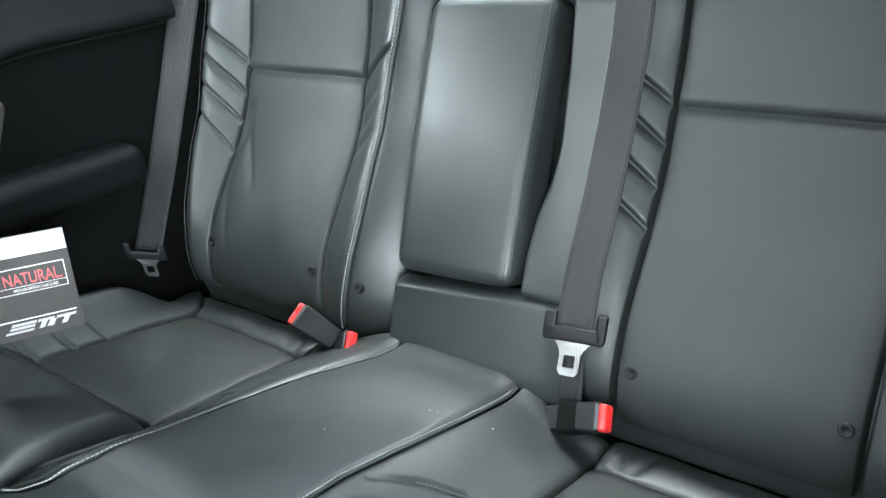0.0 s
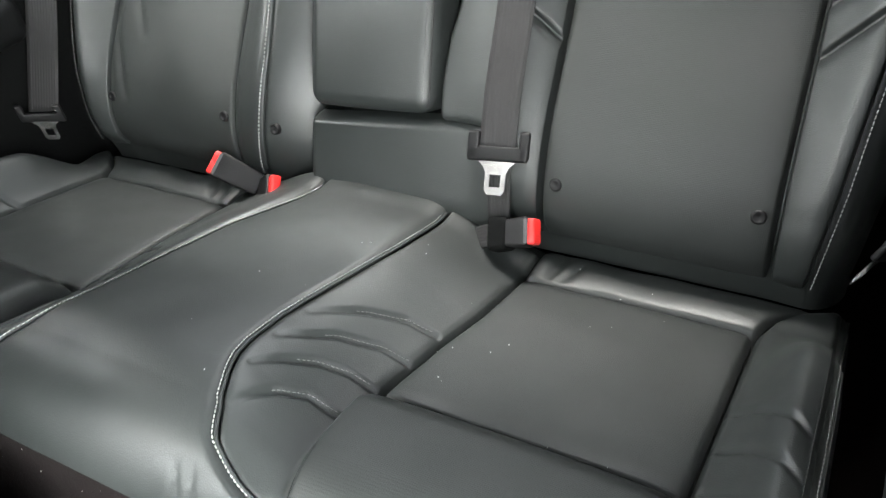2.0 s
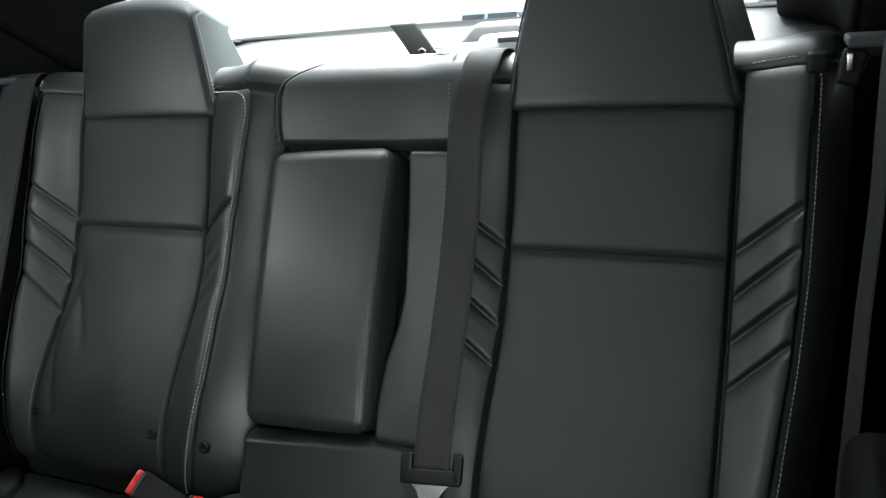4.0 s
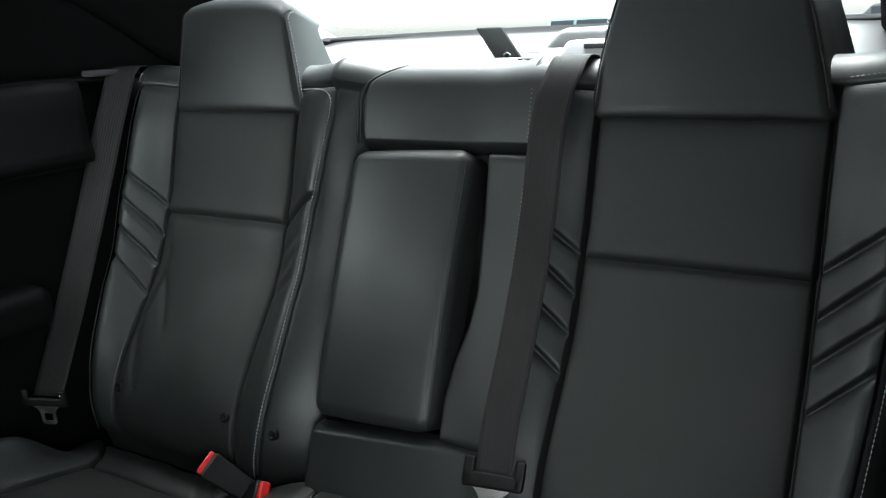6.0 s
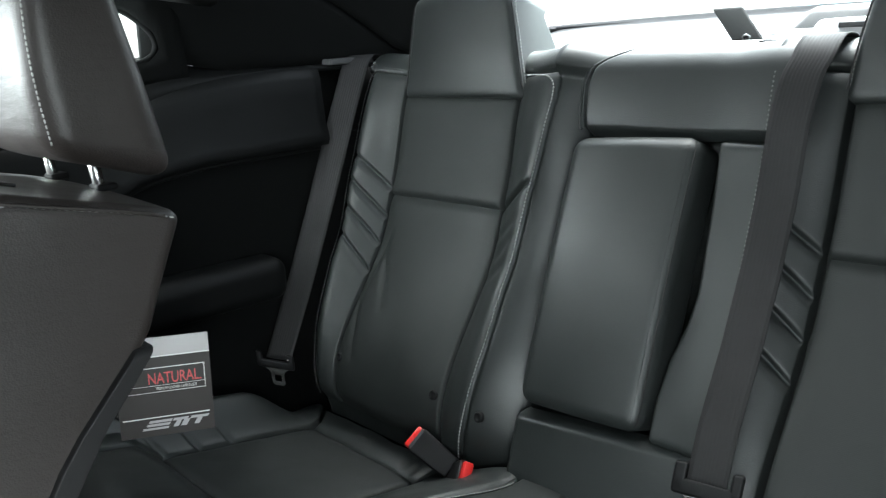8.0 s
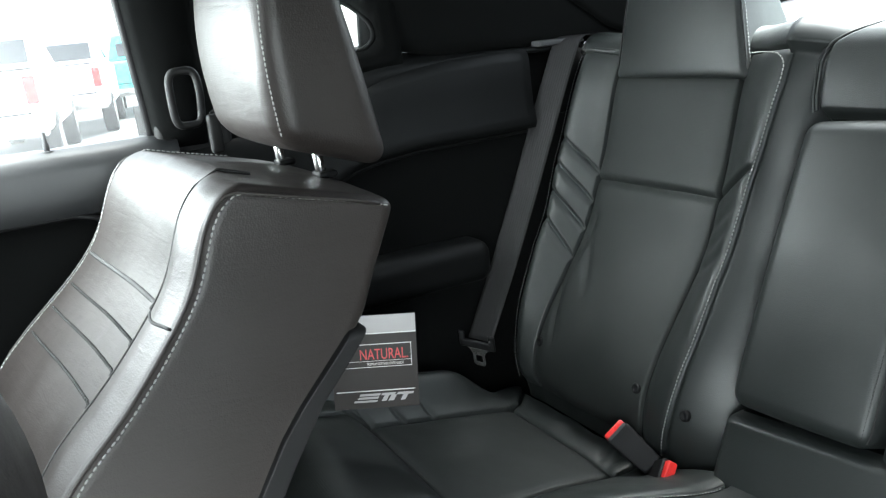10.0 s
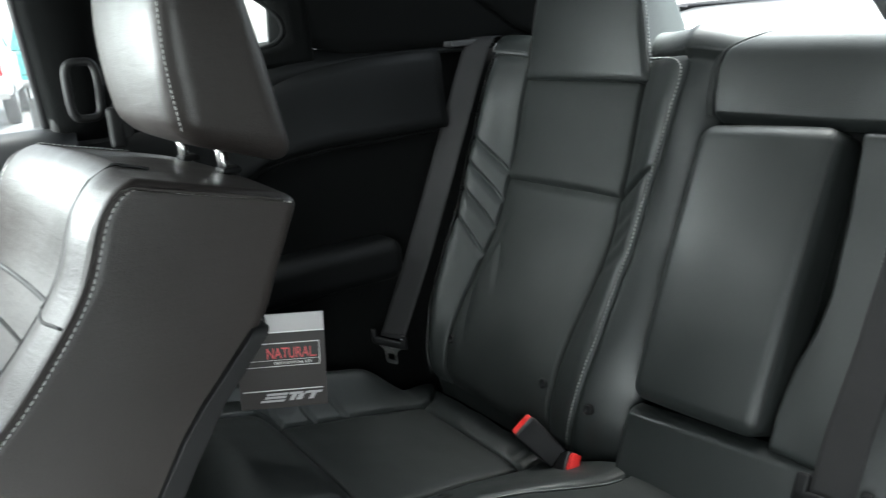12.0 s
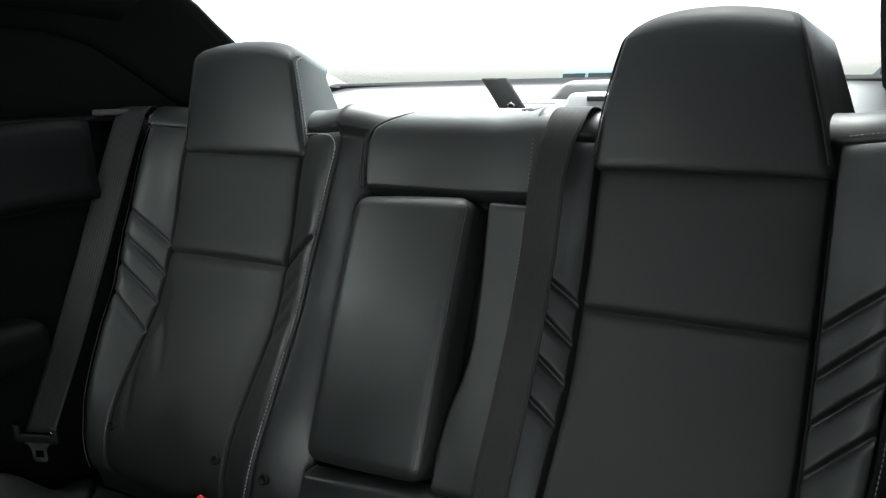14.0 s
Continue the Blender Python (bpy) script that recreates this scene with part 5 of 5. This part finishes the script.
part("seat_cushion", moved(rbox(0.24, 0.26, 0.07, 0.035, 5), Matrix.Translation((0.36, -1.22, 0.34))), LEATHER_FRONT, driver, "black leather seat cushion")
part("seat_base", moved(rbox(0.20, 0.22, 0.10, 0.02, 3), Matrix.Translation((0.36, -1.22, 0.16))), PLASTIC, driver)
console = thing("centre_console", "dark grey plastic console between the front seats", "console", at=(0, -1.1, 0.06))
part("console_body", moved(rbox(0.085, 0.45, 0.14, 0.025, 4), Matrix.Translation((-0.09, -1.16, 0.235))), GREY_PLASTIC, console, "grey console body")
part("console_end", moved(rbox(0.11, 0.07, 0.13, 0.035, 5), Matrix.Translation((-0.09, -0.675, 0.225))), CLOTH, console, "black rounded rear end of the console")

# ---------------------------------------------------------------- hang tag
TAG_R, TAG_B = np.array([-0.35, -0.329, 0.629]), np.array([-0.35, -0.339, 0.485])
tag_up = TAG_R - TAG_B
TAG_H = float(np.linalg.norm(tag_up))
tag_up = tag_up / TAG_H
tag_left = np.array([-0.42, -0.90, -0.17])
tag_left = tag_left - tag_up * float(tag_left @ tag_up)
tag_left = tag_left / np.linalg.norm(tag_left)
tag_out = np.cross(tag_up, -tag_left)
tag_out = tag_out if tag_out[0] > 0 else -tag_out
TAG_W = 0.125
tag = thing("hang_tag", "dark leather-care card with red print hanging on a black cord", "hang tag", at=tuple(TAG_B))


def on_tag(a, b, lift=0.0):
    """A point of the card: from its right edge to the left, from its foot up, in metres."""
    return TAG_B + tag_left * a + tag_up * b + tag_out * lift


def tag_plate(name, a0, a1, b0, b1, lift, thick, mat, parent, label="", slant=0.0):
    bm = bmesh.new()
    rows = []
    for h in (lift, lift - thick):
        rows.append([bm.verts.new(on_tag(a + slant * (b - b0), b, h)) for a, b in ((a0, b0), (a1, b0), (a1, b1), (a0, b1))])
    bm.faces.new(rows[0])
    bm.faces.new(rows[1][::-1])
    for k in range(4):
        bm.faces.new((rows[0][k], rows[1][k], rows[1][(k + 1) % 4], rows[0][(k + 1) % 4]))
    bmesh.ops.recalc_face_normals(bm, faces=bm.faces)
    return part(name, bm, mat, parent, label, smooth=False)


card = tag_plate("card", 0, TAG_W, 0, TAG_H, 0.0, 0.0012, PAPER, tag, "dark brown card")
tag_plate("header", 0.0003, TAG_W - 0.0003, TAG_H - 0.027, TAG_H - 0.0003, 0.0006, 0.0004, PAPER_SILVER, card, "silver-grey header strip")
tag_plate("rule", 0.0, TAG_W, TAG_H - 0.0285, TAG_H - 0.0270, 0.0006, 0.0004, PAPER_WHITE, card)
tag_plate("rule", 0.008, TAG_W - 0.008, TAG_H - 0.045, TAG_H - 0.0438, 0.0006, 0.0004, PAPER_WHITE, card)
tag_plate("rule", 0.008, TAG_W - 0.008, TAG_H - 0.080, TAG_H - 0.0792, 0.0006, 0.0004, PAPER_WHITE, card)
tag_plate("rule", 0.008, 0.009, TAG_H - 0.080, TAG_H - 0.0438, 0.0006, 0.0004, PAPER_WHITE, card)
tag_plate("rule", 0.008, TAG_W - 0.008, TAG_H - 0.0705, TAG_H - 0.0700, 0.0006, 0.0004, PAPER_WHITE, card)
tag_plate("rule", 0.006, TAG_W - 0.004, 0.0268, 0.0282, 0.0006, 0.0004, PAPER_WHITE, card)


def lettering(text, a_right, b, height, mat, squeeze=1.0):
    """Letters on the card, ending at a_right from its right edge."""
    data = bpy.data.curves.new("print", "FONT")
    data.body, data.size, data.align_x, data.extrude = text, height / 0.7, "RIGHT", 0.0001
    ob = new("print", data)
    dg = bpy.context.evaluated_depsgraph_get()
    mesh = bpy.data.meshes.new_from_object(ob.evaluated_get(dg))
    bpy.data.objects.remove(ob)
    m = Matrix.Identity(4)
    for k, axis in enumerate((-tag_left * squeeze, tag_up, tag_out)):
        for j in range(3):
            m[j][k] = axis[j]
    m.translation = on_tag(a_right, b, 0.0008)
    mesh.transform(m)
    return link("print", mesh, mat, card, "printed words", smooth=False)


lettering("NATURAL.", 0.0125, TAG_H - 0.0676, 0.0165, PAPER_RED, 0.64)
lettering("PREMIUM LEATHER CARE GUIDE", 0.020, TAG_H - 0.0768, 0.0042, PAPER_WHITE, 0.62)
# maker's mark as plain slanted shapes
for a, wide, b, high in ((0.058, 0.030, 0.0195, 0.0035), (0.061, 0.030, 0.0145, 0.0035), (0.063, 0.034, 0.0095, 0.0030), (0.036, 0.020, 0.0195, 0.0035), (0.038, 0.008, 0.0105, 0.009), (0.049, 0.007, 0.0105, 0.009), (0.009, 0.024, 0.0195, 0.0035), (0.021, 0.007, 0.0105, 0.009)):
    tag_plate("mark", a, a + wide, b, b + high, 0.0006, 0.0004, PAPER_SILVER, card, slant=-0.6)
cord = [on_tag(0.083, TAG_H - 0.012, 0.002), on_tag(0.084, TAG_H - 0.002, 0.003), on_tag(0.087, TAG_H + 0.016, 0.002), on_tag(0.098, TAG_H + 0.05, -0.02), np.array([-0.42, -0.455, 0.72])]
part("cord", tube(smooth_path(cord, 20), 0.0022, 6), HARD, tag, "black cord")

# ---------------------------------------------------------------- lint on the leather
lint = new("lint", bpy.data.meshes.new("lint"))
bm = bmesh.new()
rng = random.Random(4)
spots = [(-0.01, -0.05, 0), (0.135, 0.06, 0), (0.165, 0.08, 0), (0.105, 0.12, 0), (0.095, 0.125, 0), (0.03, 0.25, 0), (0.273, 0.206, 0), (0.262, 0.222, 0), (0.316, 0.194, 0), (0.328, 0.17, 0), (0.287, 0.264, 0), (0.409, 0.008, 0), (0.442, -0.02, 0), (0.339, -0.035, 0), (0.116, 0.43, 0)]
spots += [(rng.uniform(-0.1, 0.55), rng.uniform(0.0, 0.4), 1) for _ in range(14)]
for x, q, small in spots:
    p = Vector(cu(x, q, float(rise(abs(x), q)) + 0.0055)[()])
    r = 0.0005 if small else 0.0010
    bmesh.ops.create_icosphere(bm, subdivisions=1, radius=r, matrix=Matrix.Translation(p) @ Matrix.Rotation(rng.uniform(0, 3), 4, "Z") @ Matrix.Diagonal((1.4, 0.8, 0.5, 1)))
for _ in range(20):
    x, t = rng.uniform(-0.35, 0.2), rng.uniform(0.05, 0.6)
    foot = cu(x, 0.512, float(rise(abs(x), 0.512)) - 0.016)
    bmesh.ops.create_icosphere(bm, subdivisions=1, radius=rng.uniform(0.0004, 0.0010), matrix=Matrix.Translation((x, foot[1] - 0.006 - 0.10 * t ** 1.3, foot[2] * (1 - t) + FLOOR_Z * t)) @ Matrix.Diagonal((2, 0.6, 0.5, 1)))
bm.to_mesh(lint.data)
bm.free()
lint.data.materials.append(WHITE_BITS)
tagged(lint, "tiny white crumbs of lint scattered on leather and carpet", "lint", kind="stuff")

# ---------------------------------------------------------------- car park outside
GROUND_Z = -0.27
bm = bmesh.new()
bmesh.ops.create_grid(bm, x_segments=8, y_segments=8, size=400, matrix=Matrix.Translation((0, 0, GROUND_Z)))
mesh = bpy.data.meshes.new("ground")
bm.to_mesh(mesh)
bm.free()
tagged(link("ground", mesh, ASPHALT), "car park ground, colour paled to look overexposed", "ground", kind="structure")


def parked(name, label, body_rgb, pickup, at, turn):
    """A parked vehicle with body, cabin glass, wheels, lamps and bumpers; its front looks along +y before the turn."""
    car = thing(name, label, "pickup" if pickup else "car", "parked vehicles")
    paint = material(name + "_paint", body_rgb, 0.3, spread=0.06)
    red = material(name + "_lamp", (0.6, 0.03, 0.03), 0.25, spread=0.05)
    L, W, H = (2.75, 1.0, 2.0) if pickup else (2.25, 0.90, 1.48)
    belt_z, low = (1.32, 0.52) if pickup else (0.95, 0.28)

    def hull(g):
        g = g.copy()
        k = g[..., 1] / L
        g[..., 0] *= 1 - 0.08 * np.abs(k) ** 3
        g[..., 2] -= 0.10 * np.clip(k - 0.5, 0, 1) * (g[..., 2] > 0)
        return g

    part("body", moved(rbox(W, L, (belt_z - low) / 2, 0.10, 4, hull, 10), Matrix.Translation((0, 0, (belt_z + low) / 2))), paint, car)
    c0, c1 = (-0.35, 1.15) if pickup else (-1.45, 1.0)

    def cab(g):
        g = g.copy()
        k = (g[..., 2] / ((H - belt_z) / 2) + 1) / 2
        g[..., 0] *= 1 - 0.22 * k
        g[..., 1] = np.where(g[..., 1] > 0, g[..., 1] * (1 - 0.40 * k), g[..., 1] * (1 - (0.12 if pickup else 0.35) * k))
        return g

    cabin = part("cabin", moved(rbox(W * 0.93, (c1 - c0) / 2, (H - belt_z) / 2, 0.08, 4, cab, 6), Matrix.Translation((0, (c0 + c1) / 2, (H + belt_z) / 2 - 0.02))), paint, car)
    for sgn in (-1, 1):
        for y0, y1 in ((c0 + 0.25, (c0 + c1) / 2 - 0.05), ((c0 + c1) / 2 + 0.05, c1 - 0.45)):
            part("side_window", moved(rbox(0.012, (y1 - y0) / 2, 0.17, 0.01, 2), Matrix.Translation((sgn * W * 0.845, (y0 + y1) / 2, belt_z + 0.26)) @ Matrix.Rotation(radians(-sgn * 17), 4, "Y")), GLASS_DARK, cabin)
    part("rear_window", moved(rbox(W * 0.66, 0.012, 0.17, 0.01, 2), Matrix.Translation((0, c0 + (0.035 if pickup else 0.20), belt_z + 0.28)) @ Matrix.Rotation(radians(-12 if pickup else -45), 4, "X")), GLASS_DARK, cabin)
    if pickup:
        part("bed_floor", moved(rbox(W * 0.86, 0.98, 0.02, 0.01, 2), Matrix.Translation((0, -1.55, belt_z + 0.005))), HARD, car, "dark cargo bed")
        part("tailgate_seam", moved(rbox(W * 0.80, 0.008, 0.01, 0.004, 1), Matrix.Translation((0, -L - 0.001, 0.80))), HARD, car)
    for sgn in (-1, 1):
        part("tail_lamp", moved(rbox(0.07, 0.03, 0.17 if pickup else 0.08, 0.02, 2), Matrix.Translation((sgn * (W - 0.15), -L + 0.015, belt_z - 0.24))), red, car, "red tail lamp")
        part("head_lamp", moved(rbox(0.16, 0.04, 0.08, 0.02, 2), Matrix.Translation((sgn * (W - 0.28), L - 0.03, belt_z - 0.30))), CHROME, car, "clear headlamp")
        for y in (-L * 0.60, L * 0.62):
            r = 0.38 if pickup else 0.32
            wheel = part("wheel", tube([(sgn * (W - 0.24), y, r), (sgn * (W - 0.22), y, r), (sgn * (W - 0.02), y, r), (sgn * W, y, r)], lambda t, r=r: r * (0.93 if t in (0.0, 1.0) else 1.0), 28), TYRE, car)
            part("rim", tube([(sgn * (W - 0.02), y, r), (sgn * (W + 0.006), y, r), (sgn * (W + 0.012), y, r)], lambda t, r=r: r * (0.64 - 0.3 * (t == 1.0)), 20), CHROME, wheel, "bright wheel rim")
    part("bumper", moved(rbox(W * 0.96, 0.10, 0.09, 0.04, 3), Matrix.Translation((0, -L - 0.03, low + 0.08))), CHROME if pickup else HARD, car)
    part("bumper", moved(rbox(W * 0.96, 0.10, 0.10, 0.04, 3), Matrix.Translation((0, L + 0.01, low + 0.08))), HARD, car)
    car.matrix_world = Matrix.Translation((*at, GROUND_Z)) @ Matrix.Rotation(radians(turn), 4, "Z")
    return car


parked("white_pickup", "white pickup truck parked with its tail towards the lane", (0.78, 0.78, 0.77), True, (-13.2, -0.85), 82)
parked("silver_pickup", "white pickup truck parked in a row of vehicles", (0.72, 0.73, 0.73), True, (-18.2, 0.55), 80)
parked("teal_pickup", "teal pickup truck parked in a row of vehicles", (0.10, 0.52, 0.48), True, (-22.0, 2.9), 80)
parked("grey_hatchback", "grey car parked across the lane", (0.30, 0.31, 0.32), False, (-24.0, 6.5), 80)
parked("pale_blue_car", "pale blue car parked behind the coupe", (0.40, 0.62, 0.66), False, (-7.5, 21.0), 80)
parked("dark_suv", "dark sport utility vehicle parked behind the coupe", (0.12, 0.13, 0.14), False, (0.2, 24.0), 85)
parked("silver_car", "silver car parked behind the coupe", (0.5, 0.51, 0.52), False, (6.0, 24.0), 85)
